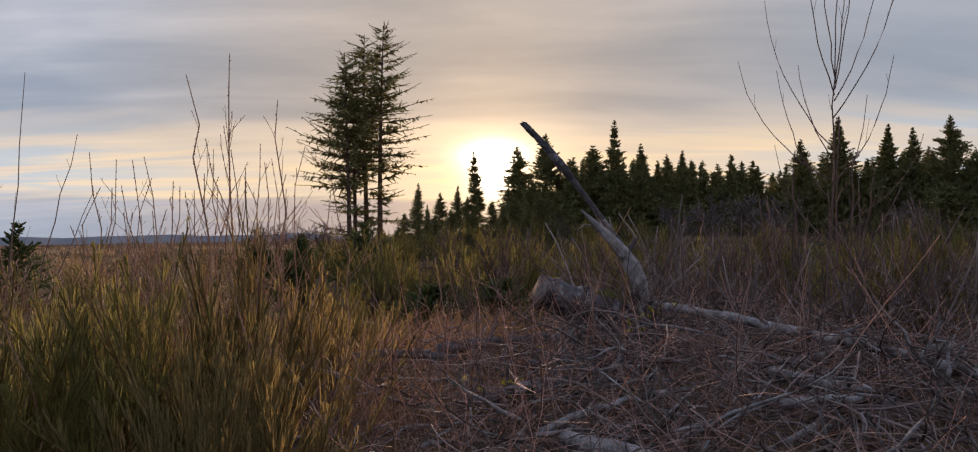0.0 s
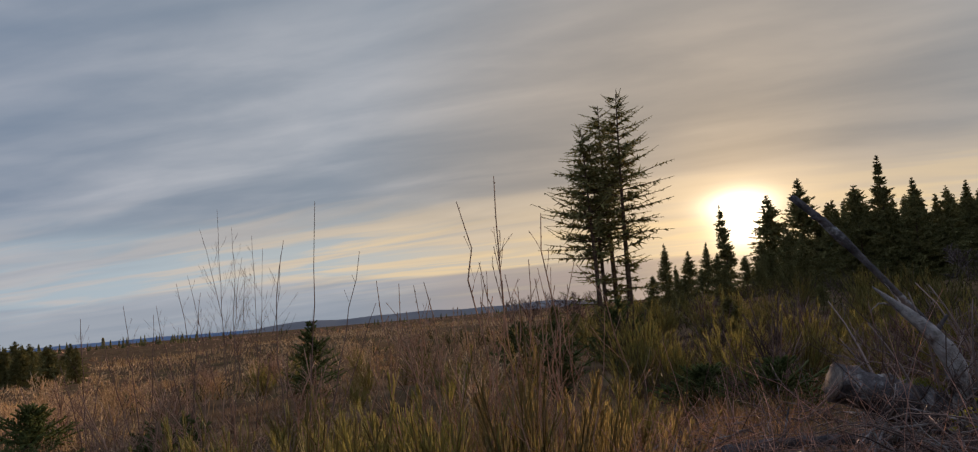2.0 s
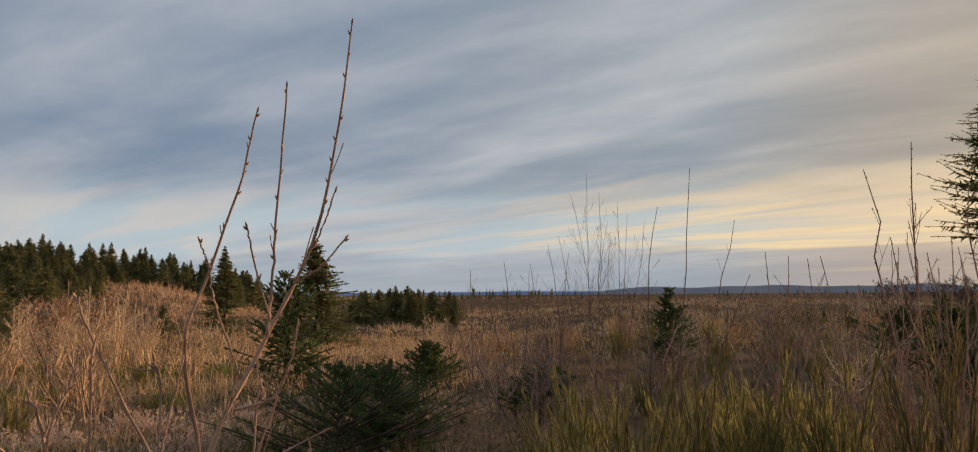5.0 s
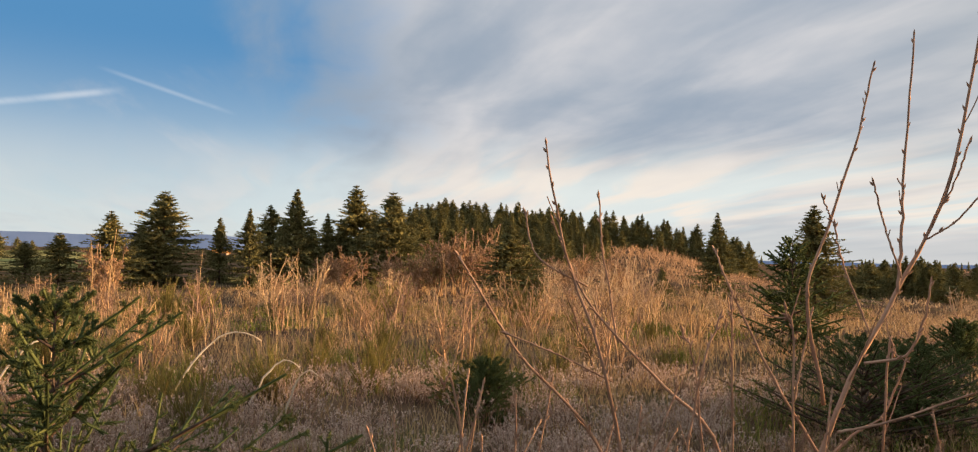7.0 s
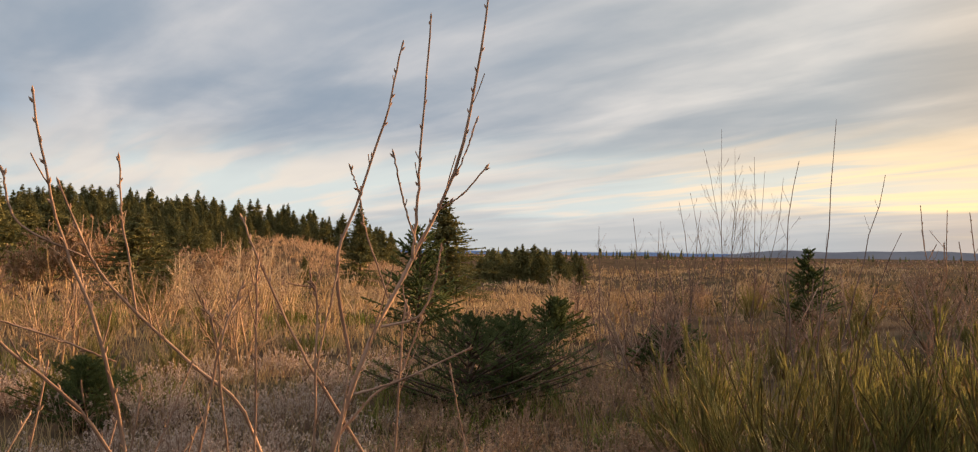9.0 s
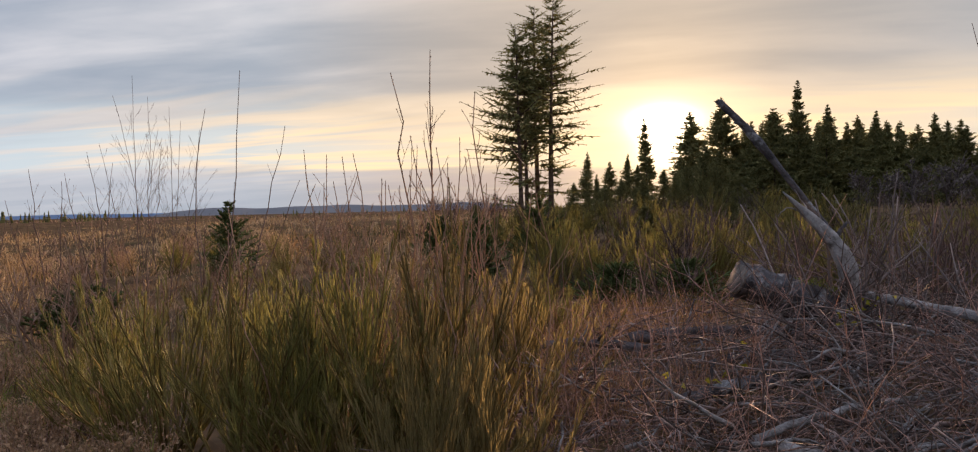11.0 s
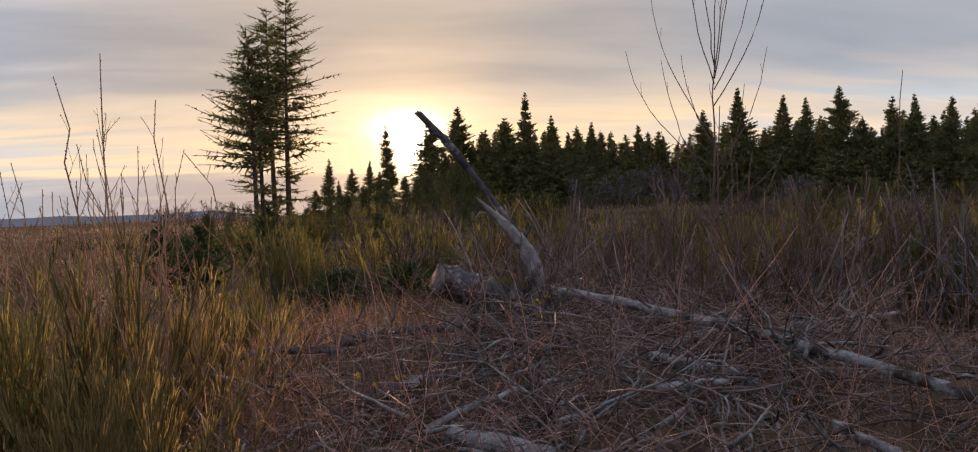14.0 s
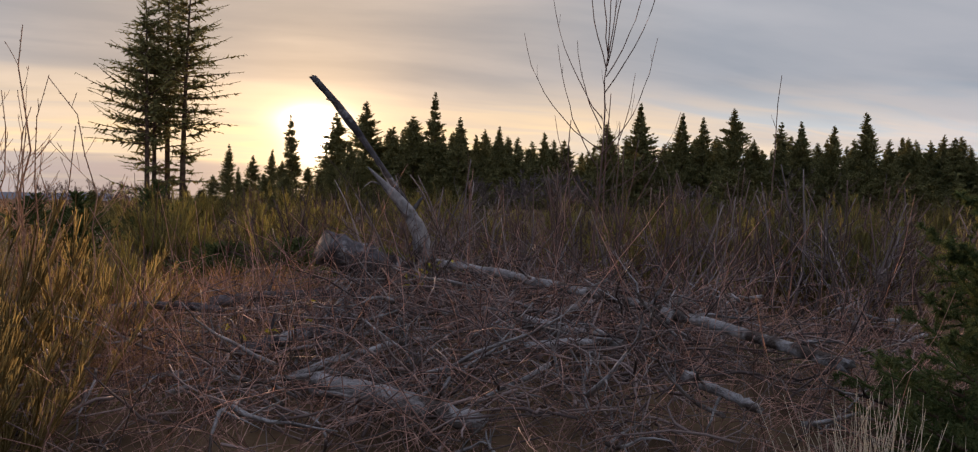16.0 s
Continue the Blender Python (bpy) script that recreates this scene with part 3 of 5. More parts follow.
    for az, d, el in ((107.5, 170, 0.9), (108.6, 172, 1.1), (109.6, 168, 1.2), (110.8, 175, 1.3), (112, 170, 1.5), (104.5, 190, 0.3), (105.6, 185, 0.4), (106.4, 185, 0.6)):
        tree(8, az, d, el, "far dark hedgerow tree beyond the meadow", "hedgerow trees", 1.3)
    # single spruces and the low grove on the moor
    tree(0, 59.1, 60, 3.3, "slender dark green spruce on the moor", "spruces on the moor", 1.05)
    tree(1, 53.0, 42, 3.85, "dark green spruce with open top on the moor", "spruces on the moor", 1.2)
    for i in range(44):
        az = 43.0 + 7.6 * i / 43 + rng.normal() * 0.25
        tree(5 + int(rng.integers(5)), az, rng.uniform(72, 112), rng.uniform(-0.9, 0.5) - 0.10 * abs(az - 47), "small far dark conifer in a grove", "conifers of the low grove", rng.uniform(1.1, 1.6))
    far = Geo()
    n = 130
    az = np.radians(np.concatenate([rng.uniform(36, 57, n - 40), rng.uniform(13, 36, 40)]))
    d = rng.uniform(230, 420, n)
    x, y = -np.sin(az) * d, np.cos(az) * d
    h = np.where(az > radians(33), rng.uniform(1.8, 4.2, n), rng.uniform(1.2, 2.6, n)) * d / 330
    foot = np.stack([x, y, ground_z(x, y)], 1)
    for ring in range(5):
        f = 0.05 + 0.19 * ring
        at = foot + np.stack([0 * h, 0 * h, h * f], 1)
        far.tubes(np.stack([at, at + np.stack([0 * h, 0 * h, h * 0.27], 1)], 1), np.stack([h * 0.30 * (1.05 - f) * rng.uniform(0.7, 1.2, n), h * 0.02], 1), 5)
    tagged(new("far_wood", far.mesh("far_wood", FAR_NEEDLE)), "thin line of far dark conifers on the skyline", "woods", kind="stuff")


tree_line()


def tall_clump():
    rng = np.random.default_rng(11)
    for az, d, el, lean in ((7.15, 43, 12.9, -0.5), (4.95, 44.5, 14.9, 0.1), (5.9, 46, 14.3, 0.1), (6.75, 44, 11.6, 0.2)):
        p = spot(az, d, -0.2)
        h = 1.85 + d * math.tan(radians(el)) - p.z
        t, c = old_fir(rng, h * 0.985, 4.35, arms=9, twigs=38, bare=0.10, ragged=0.7, needle=0.046, whorl=0.27, droop=0.06, sprig=0.21, slope=0.66, full=0.55, open_below=0.74, climb=0.36, stray=0.09)
        root = conifer_kind("tall_fir", t, c, FAR_NEEDLE, "very tall old fir with bare lower trunk, backlit", "tall firs")
        root.matrix_basis = Matrix.Translation(p) @ pose(0, 0, 0, 0, lean, 0)


tall_clump()


def needle_spruce(rng, h, reach, arms=6, whorl=0.9, twigs=8, label="", tufts=34, bare=0.02, ragged=0.25, sprig=0.34, thick=1.7):
    """A young spruce near the path, with real needles."""
    trunk, crown, boughs, shoots = spruce_parts(rng, h, reach, whorl=whorl, arms=arms, twigs=twigs, bare=bare, droop=-0.22, ragged=ragged, needle=0.004, sprig=sprig, stray=0.025, climb=0.55)
    more, _ = sprout(shoots, taper(len(shoots), 3, np.full(len(shoots), 0.003), 0.001), 2, rng, 0.5, 0.5, 0.2, 0.9, 3, 0.0, 0.03, 1.0, 0.7)
    for paths, per in ((boughs[:, 1:], tufts * 2), (shoots, tufts), (more, tufts // 2)):
        made, _ = sprout(paths, np.full(paths.shape[:2], 0.001), per, rng, 0.72, 0.001, 0.0, 1.0, 2, 0.0, 0.0)
        way = unit(made[:, 1] - made[:, 0])
        tip = made[:, 0] + way * rng.uniform(0.016, 0.030, (len(way), 1))
        crown.blades(made[:, 0], tip, 0.0045 if h < 2 else 0.007, rng)
    crown.tubes(shoots, taper(len(shoots), 3, 0.010 * thick, 0.006 * thick), 3)
    crown.tubes(more, taper(len(more), 3, 0.008 * thick, 0.005 * thick), 3)
    crown.tubes(boughs[:, 1:], taper(len(boughs), 4, 0.012 * thick, 0.009 * thick), 3)
    root = new("young_spruce")
    tagged(root, label, "tree", "young spruces")
    part("trunk", trunk, BARK, root)
    part("crown", crown, NEEDLE, root)
    return root


def young_spruces():
    rng = np.random.default_rng(21)
    for az, d, h, reach, label in ((106.0, 4.9, 1.74, 1.85, "young green spruce with open branches among dry grass"),
                                   (52.6, 9.6, 1.25, 1.7, "bushy low green spruce on the heath"),
                                   (49.2, 10.2, 1.15, 1.5, "bushy low green spruce beside the worn track"),
                                   (55.4, 17.5, 2.45, 1.5, "pale-tipped young spruce on the moor"),
                                   (28.2, 20.0, 2.05, 1.0, "thin young spruce behind broom"),
                                   (-54.8, 4.1, 1.6, 0.95, "dark young spruce beside the slash heap"),
                                   (45.6, 17.0, 1.0, 1.0, "small round young spruce on the heath"),
                                   (37.6, 12.5, 0.85, 1.0, "small dark spruce bush beside the worn track"),
                                   (77.4, 9.6, 0.75, 0.9, "small bright green spruce in dry grass"),
                                   (10.8, 17.0, 1.6, 1.1, "small dark spruce behind bare shoots"),
                                   (1.0, 13.0, 0.8, 1.0, "low green spruce behind the slash heap"),
                                   (6.2, 21.0, 1.9, 1.3, "dark young spruce below the tall firs"),
                                   (13.4, 22.0, 1.5, 1.1, "small dark spruce in the brush"),
                                   (-4.0, 12.0, 0.9, 1.1, "low green spruce behind the dead trunk")):
        ob = needle_spruce(rng, h, reach, sprig=0.24 if az > 100 else 0.34, whorl=1.25 if az > 100 else 0.9, thick=0.9 if az > 100 else 0.55 if h < 2 and d < 12 else 1.7, arms=10 if az < -50 else 7, twigs=13 if az < -50 or d > 12 else 11, label=label, tufts=56 if az < -50 else 48 if d < 6 else 30 if d < 12 else 12)
        ob.matrix_basis = Matrix.Translation(spot(az, d, -0.04)) @ pose(0, 0, 0, 0, 0, rng.uniform(0, 360))


young_spruces()


def broom_bush(rng, h, reach, stems, label, twig=None):
    geo, stem = Geo(), Geo()
    turn = rng.uniform(0, 2 * np.pi, stems)
    out = rng.uniform(0.03, 1.1, stems)
    way = np.stack([np.cos(turn) * out, np.sin(turn) * out, np.ones(stems)], 1)
    root = np.stack([np.cos(turn), np.sin(turn), np.zeros(stems)], 1) * (reach * 0.22 * out * rng.uniform(0.2, 1.4, stems))[:, None]
    paths = grow(root, way, h * rng.uniform(0.55, 1.1, stems) * (1.0 - 0.2 * out), rng, 7, 0.35, 0.07)
    rad = taper(stems, 7, 0.0095, 0.0035)
    stem.tubes(paths, rad, 4)
    twigs, tr = sprout(paths, rad, 13, rng, 0.19, 0.42, 0.2, 0.96, 4, 0.5, 0.06, 0.5)
    geo.tubes(twigs, np.maximum(tr, 0.0026), 3)
    fine, fr = sprout(twigs, tr, 4, rng, 0.16, 0.75, 0.05, 0.8, 3, 0.3, 0.04, 0.6)
    geo.tubes(fine, np.maximum(fr, 0.0018), 2)
    ob = new("broom_bush")
    tagged(ob, label, "bush", "broom bushes")
    tagged(part("broom_stem", stem, BROOM_WOOD, ob), kind="stuff")
    tagged(part("twig", geo, twig or BROOM, ob), kind="stuff")
    return ob


def brooms():
    rng = np.random.default_rng(31)
    kinds = [broom_bush(rng, 1.45, 0.9, 40, "olive green broom bush with upright twigs") for _ in range(3)]
    kinds += [broom_bush(rng, 1.5, 0.9, 46, "rusty brown broom bush with bare upright twigs", RUSTY) for _ in range(2)]
    spots = ((20.4, 5.2, 1.16), (14.8, 5.3, 1.22), (24.5, 5.0, 0.95), (33.2, 6.0, 1.0), (29.0, 5.4, 1.02), (36.0, 7.2, 0.95), (27.5, 8.0, 0.9), (9.0, 6.4, 0.85),
             (17.0, 4.0, 0.85), (12.6, 4.3, 0.82), (91.5, 11.2, 0.66), (85.1, 11.5, 0.6), (88.6, 12.4, 0.55), (77.8, 10.2, 0.55), (83.9, 26, 1.1), (82.4, 27, 1.0), (96.2, 27, 1.1), (98.0, 28, 1.1), (73.5, 24, 1.0), (105.1, 14.2, 0.9), (99.5, 22, 0.85), (84.5, 28, 0.85), (97, 9, 0.6), (77, 12, 0.6), (72, 13.0, 0.55), (97, 17, 0.6), (84, 14, 0.6), (-33, 11.5, 1.15), (-29, 11, 1.1), (-38, 11, 1.15), (-41.5, 10.5, 1.15), (-45, 10, 1.1),
             (-24, 16, 1.1), (-19, 17, 1.05), (3, 15, 0.8), (-2, 13, 0.7), (99, 11.0, 0.5), (6.5, 9.0, 0.8), (-35.5, 16, 1.1), (-50, 12, 1.1), (28, 10, 0.85), (24, 9, 0.85), (20, 8.5, 0.9), (38, 8.2, 0.6), (-14, 14, 0.8), (-9, 13, 0.7), (-27, 12.5, 1.0), (-31, 12.2, 1.0), (-43, 15.5, 1.1), (-53, 14, 1.1), (88, 17, 0.5), (80, 11, 0.4), (76, 18, 0.5), (101, 14, 0.45), (96, 9, 0.4), (86, 23, 0.6), (70, 20, 0.5), (91, 27, 0.6), (64, 14, 0.4), (98, 30, 0.6), (82, 33, 0.6))
    spots = list(spots)
    for _ in range(60):
        spots.append((rng.uniform(-62, 11), rng.uniform(14, 34), rng.uniform(0.75, 1.3)))
    for _ in range(12):
        spots.append((rng.uniform(14, 34), rng.uniform(12, 30), rng.uniform(0.5, 0.8)))
    for _ in range(34):
        spots.append((rng.uniform(60, 116), rng.uniform(9, 40), rng.uniform(0.3, 0.5)))
    used = set()
    for i, (az, d, s) in enumerate(spots):
        k = 3 + i % 2 if d < 9 and (8 < az < 20 or i % 7 == 3 and az < 30) else i % 3
        m = Matrix.Translation(spot(az, d, -0.03)) @ pose(0, 0, 0, 0, 0, rng.uniform(0, 360)) @ Matrix.Scale(s * (1.02 if k > 2 else 1.0), 4)
        if k in used:
            copy_thing(kinds[k], m).matrix_basis = m
        else:
            used.add(k)
            kinds[k].matrix_basis = m


brooms()


def bent(p0, p1, bow, k, rng, wobble=0.0):
    """A path from p0 to p1 that bows aside by the vector bow."""
    t = np.linspace(0, 1, k)[:, None]
    p = np.array(p0) * (1 - t) + np.array(p1) * t + np.array(bow) * 4 * t * (1 - t)
    if wobble:
        shake = rng.normal(size=(k, 3)) * wobble
        shake[[0, -1]] = 0
        p = p + shake
    return p[None]


def buds(paths, radii, rng, gap, size):
    """Pointed buds set alternately along each path."""
    geo = Geo()
    for path, rad in zip(paths, radii):
        whole = np.linalg.norm(np.diff(path, axis=0), axis=1).sum()
        n = max(2, int(whole / gap))
        f = np.linspace(0.25, 0.985, n) * (len(path) - 1)
        i = np.minimum(f.astype(int), len(path) - 2)
        at = path[i] + (path[i + 1] - path[i]) * (f - i)[:, None]
        along = unit(path[i + 1] - path[i])
        out = unit(np.cross(along, rng.normal(size=(n, 3))))
        way = unit(along * 1.0 + out * 0.6)
        at = at + out * rad[i][:, None] * 0.7
        shape = np.stack([at, at + way * size * 0.45, at + way * size], 1)
        geo.tubes(shape, np.tile([size * 0.16, size * 0.22, size * 0.02], (n, 1)), 4)
    end = paths[:, -1]
    way = unit(paths[:, -1] - paths[:, -2])
    geo.tubes(np.stack([end, end + way * size * 0.6, end + way * size * 1.3], 1), np.tile([size * 0.15, size * 0.24, size * 0.02], (len(end), 1)), 4)
    return geo


def shoots_plant(rng, name, label, stems, mat, per=3, sub=0, ratio=0.3, bud=0.014, group="bare saplings", spread=0.32, lift=0.5, crook=0.0045):
    """A leafless plant: each stem a part from its foot to its tip, with fine side twigs and buds."""
    ob = new(name)
    tagged(ob, label, "sapling", group)
    foot = Vector(stems[0][0])
    ob.location = foot
    spray, knobs = Geo(), Geo()
    for p0, p1, bow, r in stems:
        path = bent(np.array(p0) - foot, np.array(p1) - foot, bow, 10, rng, crook * math.dist(p0, p1))
        rad = taper(1, 10, r, max(r * 0.3, 0.0026))
        part("stem", Geo().tubes(path, rad, 6), mat, ob)
        if bud:
            g = buds(path, rad, rng, 0.09, bud)
            knobs.verts += g.verts
            knobs.quads += [q + knobs.count for q in g.quads]
            knobs.count += g.count
        if per:
            a, ar = sprout(path, rad, per, rng, spread, ratio, 0.3, 0.92, 6, lift, 0.06, 0.55)
            spray.tubes(a, np.maximum(ar, 0.0018), 4)
            if sub:
                b, br = sprout(a, ar, sub, rng, spread, 0.5, 0.2, 0.9, 4, lift, 0.06, 0.65)
                spray.tubes(b, np.maximum(br, 0.0015), 3)
    if per:
        tagged(part("twig_spray", spray, mat, ob), kind="stuff")
    if bud:
        tagged(part("bud", knobs, mat, ob), kind="stuff")
    return ob


def foot_tip(az0, az1, d, top, d1=None):
    a, b = spot(az0, d, -0.05), heading(az1) * (d1 or d)
    return tuple(a), (b.x, b.y, top)


def saplings():
    rng = np.random.default_rng(41)
    label = "leafless brown sapling with upright budded shoots among broom"
    for stems in (((14.3, 15.1, 5.7, 2.86), (14.0, 13.1, 5.8, 2.25), (14.6, 15.5, 5.65, 2.35)),
                  ((16.6, 17.9, 5.7, 2.70), (16.4, 16.2, 5.75, 2.1)), ((11.7, 11.9, 6.0, 2.6), (11.6, 11.4, 6.0, 2.05)),
                  ((19.5, 20.6, 5.9, 2.15), (19.3, 18.4, 5.9, 1.95), (19.8, 22.0, 5.9, 1.95)), ((13.2, 12.8, 5.6, 2.1), (13.4, 14.1, 5.5, 2.05)),
                  ((23.4, 23.9, 6.2, 2.2), (23.2, 22.6, 6.2, 1.95)), ((17.5, 16.8, 5.4, 2.0), (17.3, 18.8, 5.4, 1.95))):
        made = []
        for az0, az1, d, top in stems:
            p0, p1 = foot_tip(az0, az1, d, top)
            made.append((p0, p1, rng.normal(size=3) * (0.04, 0.04, 0), 0.011 if top > 2.4 else 0.008))
        shoots_plant(rng, "bare_sapling", label, made, TWIG, per=9, sub=1, ratio=0.26, spread=0.42, crook=0.010)
    for i in range(26):
        az = 9.5 + 0.62 * i + rng.normal() * 0.4
        p0, p1 = foot_tip(az, az + rng.normal() * 1.6, rng.uniform(5.0, 6.6), rng.uniform(1.65, 2.25))
        shoots_plant(rng, "bare_sapling", "thin leafless brown shoot among broom", [(p0, p1, rng.normal(size=3) * (0.14, 0.14, 0), 0.0058)], TWIG, per=6, sub=1, ratio=0.3, spread=0.48, crook=0.014)
    for az, d, top in ((101.5, 22, 2.4), (102.3, 22.4, 2.1), (100.9, 22.6, 2.0), (96.0, 26, 1.9), (89.5, 24, 2.0), (88.8, 24.5, 1.8), (79.5, 22, 1.9)):
        p0, p1 = foot_tip(az, az + rng.normal() * 0.5, d, top)
        shoots_plant(rng, "bare_sapling", "pale bare young birch shoot in the scrub", [(p0, p1, rng.normal(size=3) * (0.05, 0.05, 0), 0.016)], STEM, per=7, sub=2, ratio=0.3, bud=0)
    label = "slender leafless young birch on the moor"
    for stems, r, per, sub, ratio in ((((33.8, 34.1, 15.5, 4.2), (33.9, 33.2, 15.6, 3.85), (33.7, 35.3, 15.6, 3.85), (33.8, 36.2, 15.6, 3.0), (33.8, 32.4, 15.6, 3.0)), 0.008, 9, 3, 0.36),
                                      (((32.3, 31.9, 15.8, 3.7), (32.2, 31.2, 15.9, 3.45), (32.4, 32.6, 15.9, 3.3), (32.2, 30.0, 15.9, 3.3)), 0.008, 9, 3, 0.36),
                                      (((29.2, 27.6, 9.4, 3.34), (29.3, 29.9, 9.4, 2.9), (29.0, 24.7, 9.4, 2.72), (28.9, 23.8, 9.4, 2.1)), 0.010, 3, 0, 0.2),
                                      (((36.2, 36.9, 16.5, 2.9), (36.3, 35.4, 16.5, 2.7), (36.4, 38.2, 16.4, 2.5)), 0.012, 6, 3, 0.4),
                                      (((39.2, 40.2, 15.0, 2.5), (39.1, 38.4, 15.0, 2.3), (39.4, 41.5, 15, 2.0)), 0.012, 6, 3, 0.4),
                                      (((42.5, 42.7, 14.0, 2.3), (42.5, 41.5, 14.0, 1.7), (42.5, 43.9, 14.0, 1.6)), 0.012, 7, 3, 0.4),
                                      (((-26.6, -27.4, 8.5, 2.7), (-26.3, -24.6, 8.4, 2.4), (-26.8, -29.5, 8.4, 2.2), (-26.5, -23.0, 8.3, 1.9), (-27, -31, 8.5, 2.0)), 0.014, 7, 3, 0.35),
                                      (((-38.2, -38.6, 10.0, 3.1), (-38.2, -36.4, 10.0, 2.0)), 0.012, 2, 1, 0.2),
                                      (((-33, -32.0, 9.0, 1.9), (-33, -34.5, 9.0, 1.8), (-33.2, -36, 9.1, 1.6)), 0.012, 7, 3, 0.4),
                                      (((-18, -17.2, 9.5, 1.9), (-18, -19.5, 9.5, 1.7)), 0.012, 6, 2, 0.35)):
        made = []
        for az0, az1, d, top in stems:
            p0, p1 = foot_tip(az0, az1, d, top)
            made.append((p0, p1, rng.normal(size=3) * (0.08, 0.08, 0), r))
        shoots_plant(rng, "young_birch", label, made, BIRCH, per, sub, ratio, bud=0, group="young birches", spread=0.4)
    # crooked bare bushes at the back of the heap
    for i in range(10):
        az = -9 - 4.0 * i + rng.normal() * 0.8
        d = rng.uniform(6.8, 9.5)
        made = []
        for _ in range(4):
            p0, p1 = foot_tip(az + rng.normal() * 0.3, az + rng.normal() * 2.6, d, rng.uniform(1.35, 2.05))
            made.append((p0, p1, rng.normal(size=3) * (0.12, 0.12, 0), 0.009))
        shoots_plant(rng, "bare_bush", "crooked leafless grey-brown bush behind the slash heap, shaded in colour", made, SHADED_SCRUB, 5, 3, 0.35, bud=0, group="bare bushes", spread=0.6, lift=0.2, crook=0.022)
    # the birch that forks into a vase of whips
    p0, fork = foot_tip(-26.1, -27.2, 8.3, 3.12)
    made = [(p0, fork, (0.03, 0, 0), 0.017)]
    for f, az1, top, out in ((0.94, -27.4, 4.75, 0.05), (0.96, -26.3, 4.9, 0.02), (0.98, -25.3, 4.8, 0.02), (0.92, -24.0, 4.6, 0.06), (0.90, -28.9, 4.5, 0.07), (0.84, -30.3, 4.25, 0.09), (0.74, -21.7, 4.05, 0.10), (0.97, -26.9, 4.4, 0.03),
                             (0.62, -19.9, 3.35, 0.10), (0.55, -22.4, 3.2, 0.06), (0.70, -23.8, 3.25, 0.05), (0.60, -29.6, 3.2, 0.10), (0.5, -28.0, 2.9, 0.07), (0.45, -31.2, 2.5, 0.1), (0.4, -22.2, 2.5, 0.06)):
        low = Vector(p0).lerp(Vector(fork), f)
        b = heading(az1 - 1.1) * (8.3 + rng.normal() * 0.25)
        aim = Vector((b.x, b.y, top)) - low
        made.append((tuple(low), (b.x, b.y, top), (aim.x * 0.16, aim.y * 0.16, -out), 0.0062))
    for az0, az1, top in ((-26.9, -28.2, 2.35), (-27.5, -28.5, 2.1), (-24.4, -22.6, 1.9), (-25.6, -26.6, 2.0)):
        a, b = foot_tip(az0, az1, 8.2, top)
        made.append((a, b, (0.06, 0.0, 0.0), 0.011))
    shoots_plant(rng, "young_birch", "slender leafless birch forking into upright whips", made, BIRCH, 2, 0, 0.2, bud=0, group="young birches", spread=0.3)


saplings()


def smooth_path(points, k):
    """A smooth path of k nodes through a few points."""
    p = np.array(points, float)
    p = np.concatenate([2 * p[:1] - p[1:2], p, 2 * p[-1:] - p[-2:-1]])
    t = np.linspace(0, len(points) - 1 - 1e-6, k)
    i = t.astype(int)
    f = (t - i)[:, None]
    a, b, c, d = p[i], p[i + 1], p[i + 2], p[i + 3]
    return 0.5 * (2 * b + (c - a) * f + (2 * a - 5 * b + 4 * c - d) * f ** 2 + (3 * b - a - 3 * c + d) * f ** 3)


